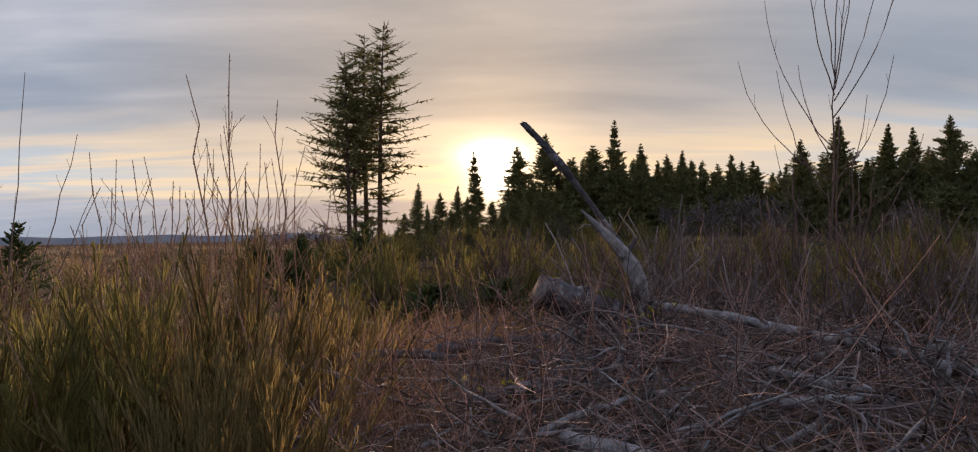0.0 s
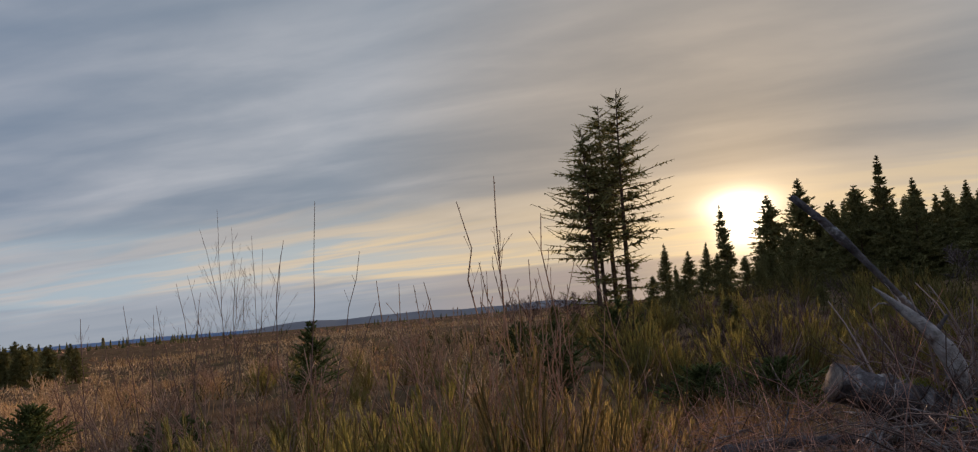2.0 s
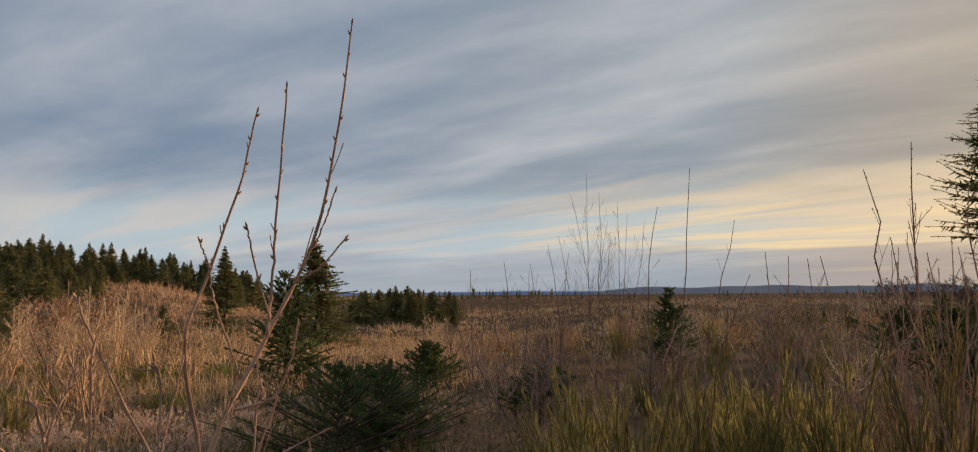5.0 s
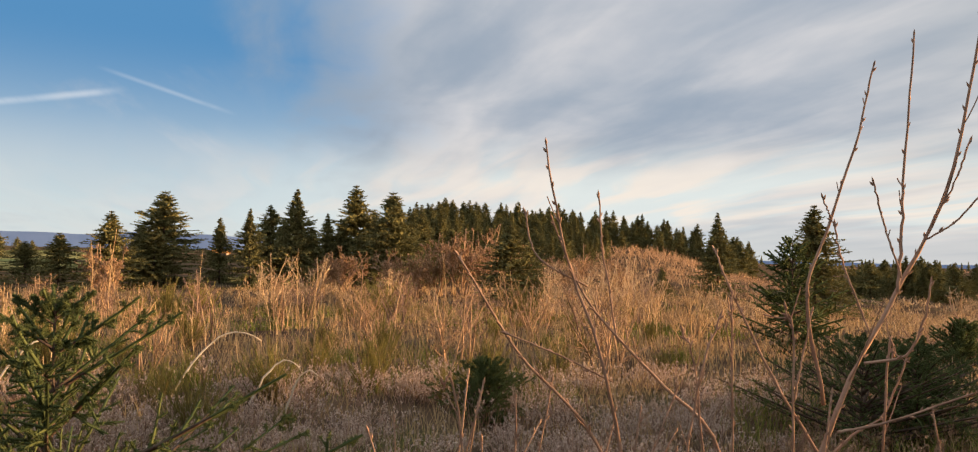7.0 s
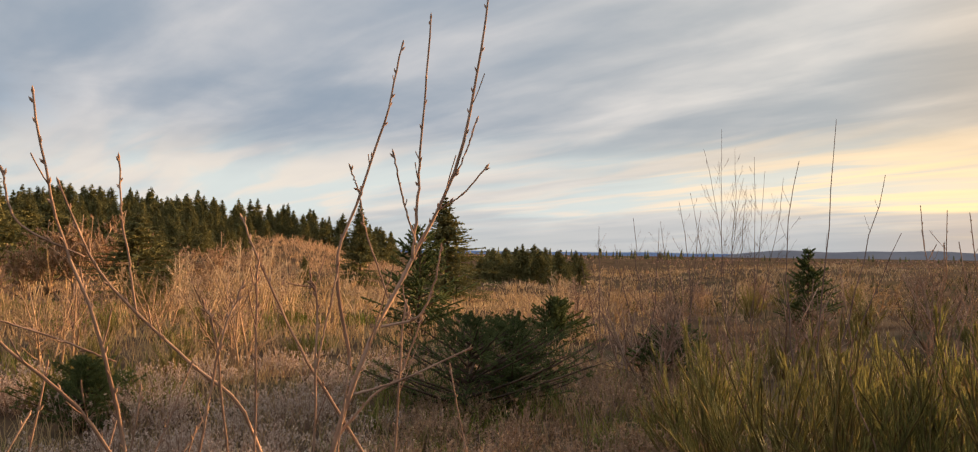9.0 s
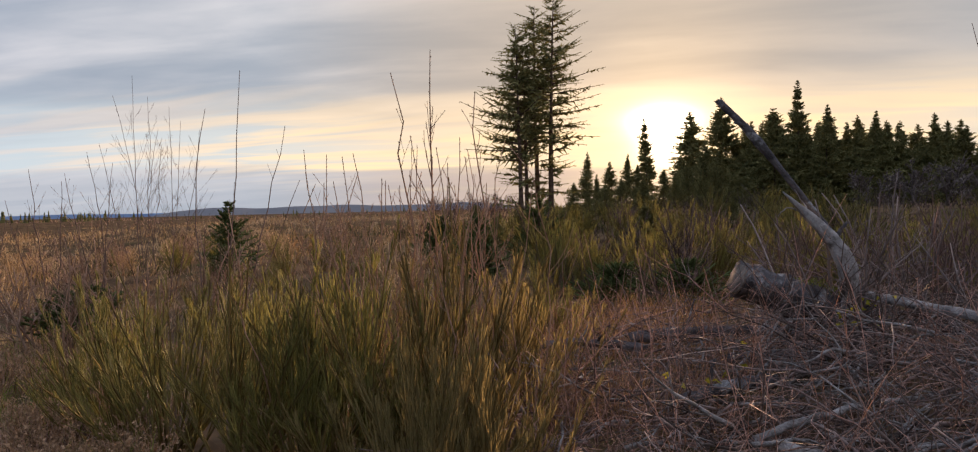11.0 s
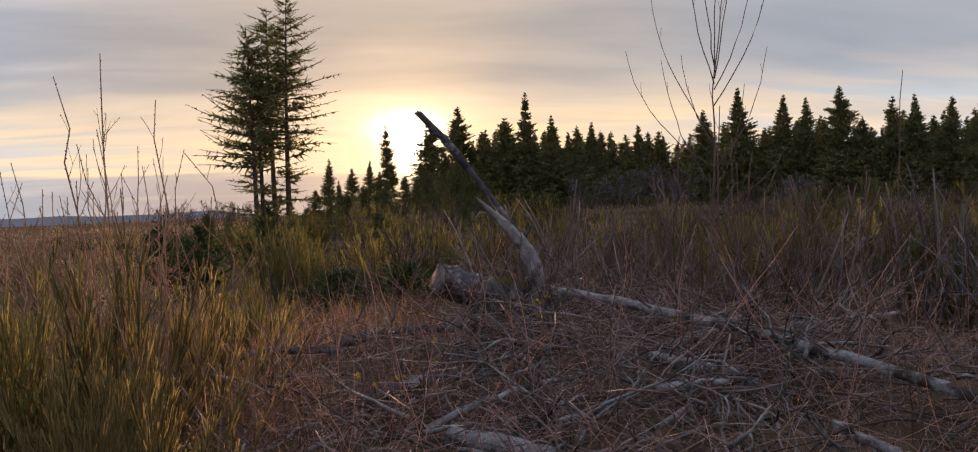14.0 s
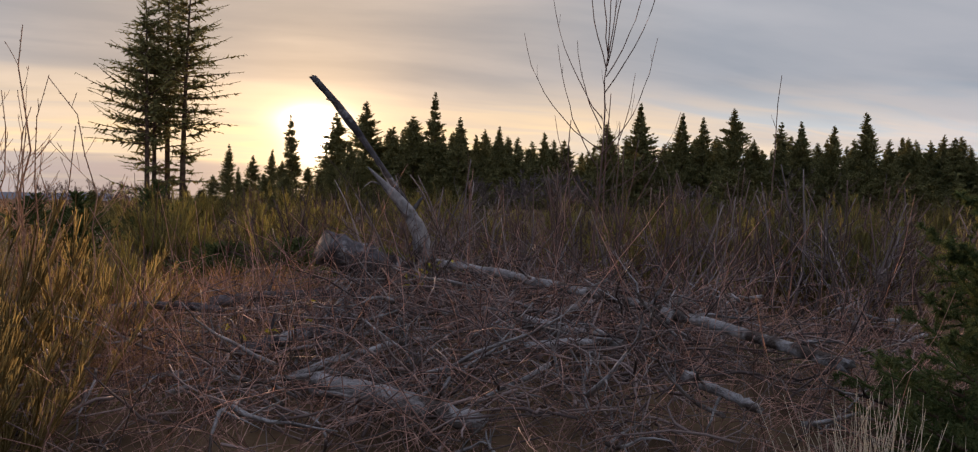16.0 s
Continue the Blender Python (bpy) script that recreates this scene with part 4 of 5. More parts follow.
def bud_sapling():
    """The many-stemmed sapling close to the path: each stem by radius, deepness and a few headings with heights."""
    rng = np.random.default_rng(43)
    ob = new("budding_sapling")
    tagged(ob, "leafless reddish-brown sapling with many budded stems", "sapling", "bare saplings")
    foot = Vector((-1.95, 0.75, float(ground_z(-1.95, 0.75))))
    ob.location = foot
    trunk = ((0.0100, 2.10, ((69.5, 0.0), (67.5, 1.15), (65.1, 1.59), (61.8, 1.85), (59.0, 2.06), (57.6, 2.31), (56.8, 2.565))),
             (0.0062, 2.19, ((65.1, 1.60), (66.0, 1.84), (64.7, 2.00), (63.0, 2.21), (62.2, 2.37))),
             (0.0030, 2.10, ((63.1, 1.77), (64.5, 1.92), (64.9, 2.00))),
             (0.0050, 2.08, ((61.7, 1.86), (61.4, 2.00), (61.2, 2.14), (60.7, 2.405))),
             (0.0028, 2.07, ((61.5, 1.89), (62.4, 2.00), (62.9, 2.09))),
             (0.0026, 2.10, ((60.1, 1.97), (58.5, 2.01), (57.1, 2.07))),
             (0.0028, 2.10, ((59.5, 2.02), (58.5, 2.09), (57.7, 2.18))),
             (0.0042, 2.08, ((63.6, 1.71), (61.4, 1.73), (60.5, 1.79), (59.9, 1.88))),
             (0.0040, 2.05, ((65.3, 1.57), (62.3, 1.60), (58.5, 1.66))),
             (0.0048, 2.12, ((66.2, 1.46), (64.0, 1.55), (62.3, 1.60), (61.0, 1.72))),
             (0.0022, 2.12, ((64.8, 2.00), (65.4, 2.06))))
    stems = ((0.0068, 2.03, ((75.2, 0.0), (77.2, 1.30), (79.1, 1.70), (81.2, 1.92), (82.5, 2.16))),
             (0.0026, 2.03, ((79.9, 1.86), (82.9, 1.92), (83.7, 2.01))),
             (0.0072, 2.25, ((66.5, 0.9), (70.6, 1.46), (74.4, 1.63), (78.8, 1.82), (80.9, 2.01))),
             (0.0034, 2.25, ((76.9, 1.72), (77.8, 1.94), (78.0, 2.07))),
             (0.0062, 2.08, ((73.0, 0.9), (78.4, 1.48), (83.9, 1.72), (87.4, 1.92))),
             (0.0026, 2.05, ((78.3, 1.66), (81.2, 1.71), (84.7, 1.76))),
             (0.0050, 2.14, ((64.0, 1.40), (67.8, 1.63), (70.4, 1.83), (71.6, 1.94))),
             (0.0046, 2.10, ((67.9, 0.0), (67.4, 1.60), (67.8, 1.82))),
             (0.0030, 2.10, ((67.4, 1.62), (66.3, 1.81))),
             (0.0042, 2.12, ((70.4, 0.0), (70.8, 1.60), (70.8, 1.84))),
             (0.0042, 2.08, ((75.5, 1.0), (73.2, 1.62), (71.7, 1.80))),
             (0.0040, 2.12, ((71.0, 1.0), (72.9, 1.65), (73.7, 1.76))),
             (0.0046, 2.05, ((84.0, 0.6), (87.5, 1.58), (88.5, 1.66))),
             (0.0044, 2.10, ((64.0, 0.0), (62.4, 1.60), (61.8, 1.73))))
    rows = list(trunk + stems)
    for _ in range(22):
        az = rng.uniform(58, 90)
        rows.append((0.0034, rng.uniform(1.95, 2.35), ((az + rng.normal() * 2, 0.0), (az + rng.normal() * 1.2, 1.0), (az + rng.normal() * 2.2, rng.uniform(1.34, 1.66)))))
    spray = Geo()
    for r, far, nodes in rows:
        points = []
        for az, z in nodes:
            p = heading(az) * (far - 0.02 * math.sin(z * 5))
            points.append((p.x - foot.x, p.y - foot.y, z - foot.z if z > 0 else 0.0))
        path = smooth_path(points, 22)
        path = (path + rng.normal(size=path.shape) * (0.001, 0.001, 0.0))[None]
        whole = max(p[2] for p in points) - min(p[2] for p in points)
        rad = taper(1, 22, r * 0.74, 0.0019) * rng.uniform(0.94, 1.08, (1, 22))
        stem = part("stem", Geo().tubes(path, rad, 7), TWIG, ob)
        tagged(part("bud", buds(path, rad, rng, 0.08 if whole < 1.2 else 0.11, 0.013), TWIG, stem), kind="stuff")
        if len(nodes) > 2:
            a, ar = sprout(path, rad, 3, rng, 0.4, 0.09, 0.35, 0.9, 5, 0.6, 0.06, 0.5)
            spray.tubes(a, np.maximum(ar, 0.0015), 4)
    tagged(part("twig_spray", spray, TWIG, ob), kind="stuff")


bud_sapling()


def brown_tree(az, d, top, wide, seed, label, mat, name="bare_tree", fine=None):
    rng = np.random.default_rng(seed)
    p = spot(az, d, -0.05)
    h = top - p.z
    n = 7
    feet = np.zeros((n, 3)) + rng.normal(size=(n, 3)) * (0.15, 0.15, 0)
    way = np.concatenate([rng.normal(size=(n, 2)) * wide / h * 0.5, np.ones((n, 1))], 1)
    limbs = grow(feet, way, h * rng.uniform(0.75, 1.0, n), rng, 7, 0.2, 0.08)
    lr = taper(n, 7, h * 0.012, h * 0.003)
    ob = new(name)
    tagged(ob, label, "tree", "bare trees")
    part("trunk", Geo().tubes(limbs, lr, 5), mat, ob)
    crown = Geo()
    a, ar = sprout(limbs, lr, 11, rng, 0.6, 0.5, 0.2, 0.95, 5, 0.3, 0.14, 0.6)
    b, br = sprout(a, ar, 7, rng, 0.6, 0.5, 0.2, 1.0, 4, 0.2, 0.14, 0.7)
    c, cr = sprout(b, br, fine or (2 if d < 40 else 4), rng, 0.5, 0.6, 0.2, 1.0, 3, 0.3, 0.1, 0.8)
    for paths, r in ((a, ar), (b, br), (c, cr)):
        crown.tubes(paths, np.maximum(r, d * (0.00040 if (fine or 0) > 4 else 0.00017)), 3 if paths is a else 2)
    tagged(part("crown", crown, mat, ob), kind="stuff")
    ob.location = p


for az, d, el, wide, seed in ((77.4, 47, 3.0, 4.6, 61), (78.9, 48, 2.0, 3.6, 62), (76.0, 46, 2.5, 3.6, 79), (69.5, 40, 1.2, 3.2, 63), (67.0, 42, 0.6, 3.0, 64), (82.5, 48, 0.9, 2.6, 65), (86.0, 50, 0.8, 2.8, 66), (87.6, 48, 0.4, 2.4, 91), (80.6, 47, 0.3, 2.4, 92), (102.0, 40, 0.8, 1.8, 93), (72.0, 44, 0.6, 2.6, 67)):
    brown_tree(az, d, 1.85 + d * math.tan(radians(el)), wide, seed, "rounded leafless red-brown tree at the clearing's edge", BROWN_TWIG, fine=8)
for az, d, top, seed in ((38.8, 11.5, 1.5, 151), (40.2, 12.5, 1.3, 152), (34.5, 10.5, 1.5, 153), (44.0, 18, 1.5, 154), (37.0, 17, 1.7, 155), (29.0, 13, 1.7, 156)):
    brown_tree(az, d, top, 0.9, seed, "small leafless pinkish-brown bush on the heath", MAUVE, "bare_bush", 1)
for az, d, el, wide, seed in ((68.0, 25, 0.8, 1.6, 68), (66.2, 26, 0.7, 1.5, 69), (69.8, 24, -0.3, 1.3, 70), (64.5, 24, -0.2, 1.2, 76), (59.5, 22, -1.2, 1.0, 77), (83.0, 30, -0.6, 1.3, 78), (71.5, 30, 0.0, 1.3, 80), (91.5, 34, 0.2, 1.4, 81), (88.0, 36, 0.4, 1.5, 82)):
    brown_tree(az, d, 1.85 + d * math.tan(radians(el)), wide, seed, "leafless many-stemmed bush, pale as if lit by low sun", SUNLIT_TWIG, "bare_bush", 1)
rng = np.random.default_rng(141)
for i in range(26):
    az, d = rng.uniform(12, 47), rng.uniform(13, 42)
    brown_tree(az, d, float(ground_z(*(heading(az) * d).xy)) + rng.uniform(0.9, 1.7), rng.uniform(0.8, 1.5), 160 + i, "small leafless brown bush on the moor", (STEM, MAUVE, SUNLIT_TWIG)[i % 3], "bare_bush", 2)
for i in range(22):
    az, d = rng.uniform(-60, 9), rng.uniform(12, 26)
    brown_tree(az, d, float(ground_z(*(heading(az) * d).xy)) + rng.uniform(1.2, 2.1), rng.uniform(0.9, 1.6), 190 + i, "tangled leafless grey bush before the forest", (BIRCH, SHADED_SCRUB)[i % 2], "bare_bush", 2)
for i in range(8):
    az, d = -12 - 5.6 * i + rng.normal() * 0.8, rng.uniform(7.8, 11.5)
    brown_tree(az, d, rng.uniform(1.45, 2.2), rng.uniform(1.2, 2.0), 220 + i, "tall leafless grey-brown bush behind the slash heap", GREY_TWIG, "bare_bush", 1)
rng = np.random.default_rng(121)
for i in range(22):
    az, d = 62 + 2.1 * i + rng.normal() * 0.7, rng.uniform(13, 32)
    brown_tree(az, d, rng.uniform(1.1, 1.75), rng.uniform(0.6, 1.1), 130 + i, "small leafless orange-brown bush in dry grass", (STEM, MAUVE, BROWN_TWIG)[i % 3], "bare_bush", 1)
for az, d, top, wide, seed in ((-14.5, 11.5, 1.9, 1.1, 101), (-19.5, 10.5, 2.0, 1.0, 102), (-22.5, 12.5, 2.2, 1.2, 103), (-30.5, 10.5, 2.1, 1.1, 104), (-34.0, 12.0, 2.3, 1.2, 105), (-37.0, 10.0, 1.9, 1.0, 106), (-41.5, 11.0, 2.1, 1.1, 107), (-46, 9.5, 2.0, 1.0, 108), (-10.5, 13.0, 1.8, 1.0, 109)):
    brown_tree(az, d, top, wide, seed, "leafless grey-brown bush behind the slash heap", BIRCH, "bare_bush")
for az, d, el, wide, seed in ((-19.2, 46, 2.6, 2.6, 171), (-21.0, 48, 2.9, 3.0, 172), (-23.0, 45, 2.4, 2.6, 173), (-16.8, 50, 2.2, 2.6, 174), (-31.0, 40, 1.9, 2.4, 175)):
    brown_tree(az, d, 1.85 + d * math.tan(radians(el)), wide, seed, "leafless grey tree at the forest edge", GREY_TWIG, fine=6)
for az, d, el, wide, seed in ((12.2, 85, 1.0, 3.0, 71), (10.4, 88, 1.2, 3.0, 72), (9.2, 80, 0.9, 2.6, 73), (13.6, 95, 0.9, 3.0, 74), (8.4, 84, 1.1, 2.8, 75)):
    brown_tree(az, d, 1.85 + d * math.tan(radians(el)), wide, seed, "small hazy leafless birch on the moor", BIRCH)


# ------------------------------------------------------- ground vegetation
def stuff(name, geo, mat, label, category):
    return tagged(new(name, geo.mesh(name, mat)), label, category, kind="stuff")


def thicket(name, label, n, az, d, height, mat, seed, tilt=0.14, r=0.003, per=3, power=1.0, k=5, lift=0.2, wobble=0.06, spread=0.4, clump=0, px=0.00055, ratio=0.4):
    rng = np.random.default_rng(seed)
    root = scatter(rng, n, az, d, power, clump)
    far = np.hypot(root[:, 0], root[:, 1])
    patch = 0.5 + 0.5 * np.sin(root[:, 0] * 0.43 + 1.3 * np.sin(root[:, 1] * 0.31)) * np.sin(root[:, 1] * 0.37 + root[:, 0] * 0.11)
    h = height * rng.uniform(0.35, 1.1, n) * (0.45 + 1.0 * patch)
    rr = np.maximum(r, far * px)
    paths = grow(root, uprights(rng, n, tilt), h, rng, k, lift, wobble)
    rad = taper(n, k, rr, rr * 0.4)
    geo = Geo().tubes(paths, rad, 3)
    if per:
        a, ar = sprout(paths, rad, per, rng, spread, ratio, 0.25, 0.95, 3, lift, wobble, 0.75)
        geo.tubes(a, ar, 2)
    return stuff(name, geo, mat, label, "scrub")


def grass(name, label, n, az, d, height, mat, seed, width=0.005, power=1.0, tilt=0.45, clump=30):
    rng = np.random.default_rng(seed)
    root = scatter(rng, n, az, d, power, clump)
    far = np.hypot(root[:, 0], root[:, 1])
    h = height * rng.uniform(0.4, 1.2, (n, 1))
    way = uprights(rng, n, tilt)
    width = np.maximum(width, far * 0.0008)
    mid = root + way * h * 0.6
    tip = mid + unit(way * (1, 1, 0.3) * 1.0 + np.array([0, 0, 0.15])) * h * 0.5
    path = np.stack([root, mid, tip], 1)
    geo = Geo().tubes(path, np.stack([width * 0.5, width * 0.4, width * 0.08], 1), 2)
    return stuff(name, geo, mat, label, "grass")


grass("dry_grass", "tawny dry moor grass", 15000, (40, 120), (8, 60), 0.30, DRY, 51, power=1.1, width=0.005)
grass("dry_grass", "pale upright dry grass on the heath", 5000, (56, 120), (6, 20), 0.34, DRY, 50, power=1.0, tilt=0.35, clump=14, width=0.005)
grass("dry_grass", "dry moor grass among the broom, shaded in colour", 5500, (-2, 42), (2.8, 30), 0.34, SHADED_GRASS, 52, power=1.2, width=0.005)
grass("dry_grass", "dry moor grass behind the heap, shaded in colour", 2500, (-60, -2), (9.5, 30), 0.30, SHADED_GRASS, 252, power=1.2, width=0.005)
grass("dry_grass", "rust-brown dead grass between broom and heap", 7000, (-5, 24), (5.5, 13), 0.55, RUST, 152, power=1.0, tilt=0.5, clump=40, width=0.004)
grass("dry_grass", "short dull dead grass around the standing place", 9000, (118, 302), (1.2, 24), 0.3, SHADED_GRASS, 49, power=1.3, width=0.006)
grass("dry_grass", "short trodden dead grass round the standing place", 7000, (0, 360), (0.5, 4.2), 0.10, SHADED_GRASS, 253, power=0.7, tilt=0.8, clump=25, width=0.004)
thicket("birch_scrub", "dense leafless orange-brown birch scrub", 3800, (44, 120), (11, 58), 0.52, STEM, 53, power=0.85, clump=7, k=4, per=8, px=0.00033, spread=0.6, tilt=0.35, ratio=0.5, wobble=0.14, r=0.002)
thicket("birch_scrub", "leafless mauve-brown scrub of fine twigs", 4400, (44, 120), (9, 58), 0.45, BROWN_TWIG, 63, power=0.9, clump=12, k=4, per=8, px=0.00033, spread=0.7, tilt=0.5, ratio=0.5, wobble=0.16, r=0.002)
thicket("birch_scrub", "clumps of straight pale dry shoots", 2600, (50, 120), (13, 50), 0.66, STEM, 58, power=0.8, clump=11, tilt=0.08, r=0.0024, per=4, px=0.00042, spread=0.25, wobble=0.04, ratio=0.3)
thicket("birch_scrub", "scattered tall bare birch shoots", 150, (60, 120), (12, 36), 1.15, SUNLIT_TWIG, 158, power=0.9, clump=4, tilt=0.12, r=0.004, per=9, px=0.00045, spread=0.45, wobble=0.08)
grass("green_grass", "low green moor grass and moss tufts", 12000, (58, 120), (7, 40), 0.36, MOSS, 62, power=1.0, tilt=0.5, clump=150, width=0.005)
thicket("birch_scrub", "dense leafless brown scrub on the plain", 4200, (8, 50), (14, 150), 0.58, STEM, 54, power=0.85, clump=9, k=4, per=6, px=0.0004, tilt=0.35, spread=0.6, wobble=0.14, r=0.002)
thicket("birch_scrub", "low mauve-brown scrub on the plain", 3600, (8, 50), (12, 110), 0.48, SUNLIT_TWIG, 154, power=0.85, clump=12, k=4, per=6, px=0.0004, tilt=0.5, spread=0.7, wobble=0.16, r=0.002)
thicket("birch_scrub", "dark olive brush on the plain", 500, (8, 40), (14, 60), 0.7, OLIVE, 155, power=0.8, clump=26, k=4, per=8, px=0.0006, tilt=0.5, spread=0.7, wobble=0.14)
thicket("birch_scrub", "leafless red-brown scrub on the hill slope", 3000, (55, 70), (60, 118), 1.0, BROWN_TWIG, 59, power=1.0, clump=6, tilt=0.6, k=3, per=6, px=0.00035, spread=0.7)
thicket("far_scrub", "far brown scrub on the plain", 2800, (5, 56), (75, 420), 0.9, MAUVE, 60, power=1.0, clump=5, tilt=0.8, k=3, per=3, spread=0.7)
thicket("birch_scrub", "leafless grey-brown scrub before the forest, shaded in colour", 2600, (-65, 6), (14, 52), 1.05, SHADED_SCRUB, 56, tilt=0.8, clump=12, wobble=0.26, k=4, per=6, px=0.0005, spread=0.6)
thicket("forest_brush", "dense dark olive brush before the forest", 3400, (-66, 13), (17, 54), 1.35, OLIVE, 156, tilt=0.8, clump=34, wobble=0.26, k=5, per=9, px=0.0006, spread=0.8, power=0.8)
thicket("bramble_tangle", "brown dry bramble tangle over the slash heap", 2300, (-62, 10), (3.4, 9.5), 0.95, BRAMBLE, 55, tilt=0.8, per=4, lift=-1.2, wobble=0.22, power=0.95, k=7, r=0.0032, spread=0.65)
thicket("bramble_tangle", "grey-brown arched dead canes over the slash heap", 260, (-58, 6), (3.6, 9.0), 1.15, GREY_TWIG, 159, tilt=0.9, per=2, lift=-1.6, wobble=0.18, k=8, r=0.0038, spread=0.6)
thicket("bramble_tangle", "upright dry stalks over the slash heap", 260, (-60, 10), (4.2, 9), 1.15, BRAMBLE, 65, tilt=0.35, per=4, lift=0.1, wobble=0.14, k=7, r=0.0045)


def heather(seed, mounds, az, d, bloom, label):
    """Low mounds of wiry stems with pale withered flower heads."""
    rng = np.random.default_rng(seed)
    foot = scatter(rng, mounds, az, d)
    size = rng.uniform(0.6, 1.25, mounds)
    per = 30
    which = np.repeat(np.arange(mounds), per)
    n = len(which)
    out = rng.normal(size=(n, 2)) * 0.5
    root = foot[which] + np.concatenate([out * 0.16 * size[which][:, None], np.zeros((n, 1))], 1)
    stems = grow(root, np.concatenate([out, np.full((n, 1), 0.9)], 1), 0.40 * size[which] * rng.uniform(0.6, 1.1, n), rng, 4, 0.5, 0.10)
    wood = Geo().tubes(stems, taper(n, 4, 0.004, 0.002), 2)
    stuff("heather", wood, MAUVE, "wiry brown heather stems", "heather")
    twigs, _ = sprout(stems, taper(n, 4, 0.003, 0.002), 4, rng, 0.45, 0.4, 0.35, 1.0, 3, 0.5, 0.08)
    heads, _ = sprout(twigs, np.full(twigs.shape[:2], 0.002), 4, rng, 0.7, 0.001, 0.1, 1.0, 2, 0.0, 0.0)
    way = unit(heads[:, 1] - heads[:, 0])
    bells = Geo().tubes(twigs[:, ::2], taper(len(twigs), 2, 0.0022, 0.0014), 3)
    bells.blades(heads[:, 0], heads[:, 0] + way * rng.uniform(0.012, 0.026, (len(way), 1)), 0.016, rng)
    stuff("heather_bloom", bells, bloom, label, "heather")


heather(57, 250, (57, 118), (4.6, 12.5), HEATHER, "grey-pink withered heather flower heads")
heather(67, 150, (34, 58), (3.6, 13), BROWN_TWIG, "dark brown withered heather beside the worn track")
grass("dry_grass", "short brown grass beside the worn track", 2400, (40, 62), (3.8, 11), 0.24, RUST, 166, tilt=0.6, clump=30, width=0.004)
grass("green_grass", "low dark green grass beside the worn track", 2600, (36, 62), (4.5, 11), 0.42, MOSS, 66, tilt=0.5, clump=60, width=0.006)


# ------------------------------------------------------------- slash heap
def limb(p0, p1, r0, r1, rng, bow=(0, 0, 0), k=18, sides=10, lumps=0.05, wobble=0.006, jag=0.0):
    """A log or branch with an uneven skin; jag splinters its far end."""
    path = bent(p0, p1, bow, k, rng, wobble)
    geo = Geo().tubes(path, taper(1, k, r0, r1) * rng.uniform(1 - lumps, 1 + lumps, (1, k)), sides)
    v = geo.verts[0].reshape(k, sides, 3)
    centre = path[0][:, None]
    v = centre + (v - centre) * rng.uniform(1 - lumps * 2.5, 1 + lumps * 2.5, (1, sides, 1)) * rng.uniform(1 - lumps * 0.5, 1 + lumps * 0.5, (k, sides, 1))
    if jag:
        along = unit(path[0, -1] - path[0, -2])
        v[-1] += along * rng.uniform(0, jag, (sides, 1))
    geo.verts[0] = v.reshape(-1, 3)
    return geo


def fallen(name, label, p0, p1, r0, r1, seed, bow=(0, 0, 0), jag=0.05, mat=None, category="log", knots=2):
    rng = np.random.default_rng(seed)
    ob = new(name)
    tagged(ob, label, category, "logs of the slash heap")
    base = Vector(p0)
    ob.location = base
    q = np.array(p1) - np.array(p0)
    trunk = part("trunk", limb((0, 0, 0), q, r0, r1, rng, bow, jag=jag), mat or DEAD, ob)
    for _ in range(knots):
        f = rng.uniform(0.2, 0.85)
        at = q * f + np.array(bow) * 4 * f * (1 - f)
        out = unit(np.cross(q, rng.normal(size=3)) + np.array([0, 0, 0.6 * np.linalg.norm(q)])) * rng.uniform(0.1, 0.3)
        part("branch_stub", limb(at, at + out + unit(q) * 0.08, r1 * 0.4, r1 * 0.2, rng, k=5, sides=6, jag=0.02), mat or DEAD, trunk)
    return ob


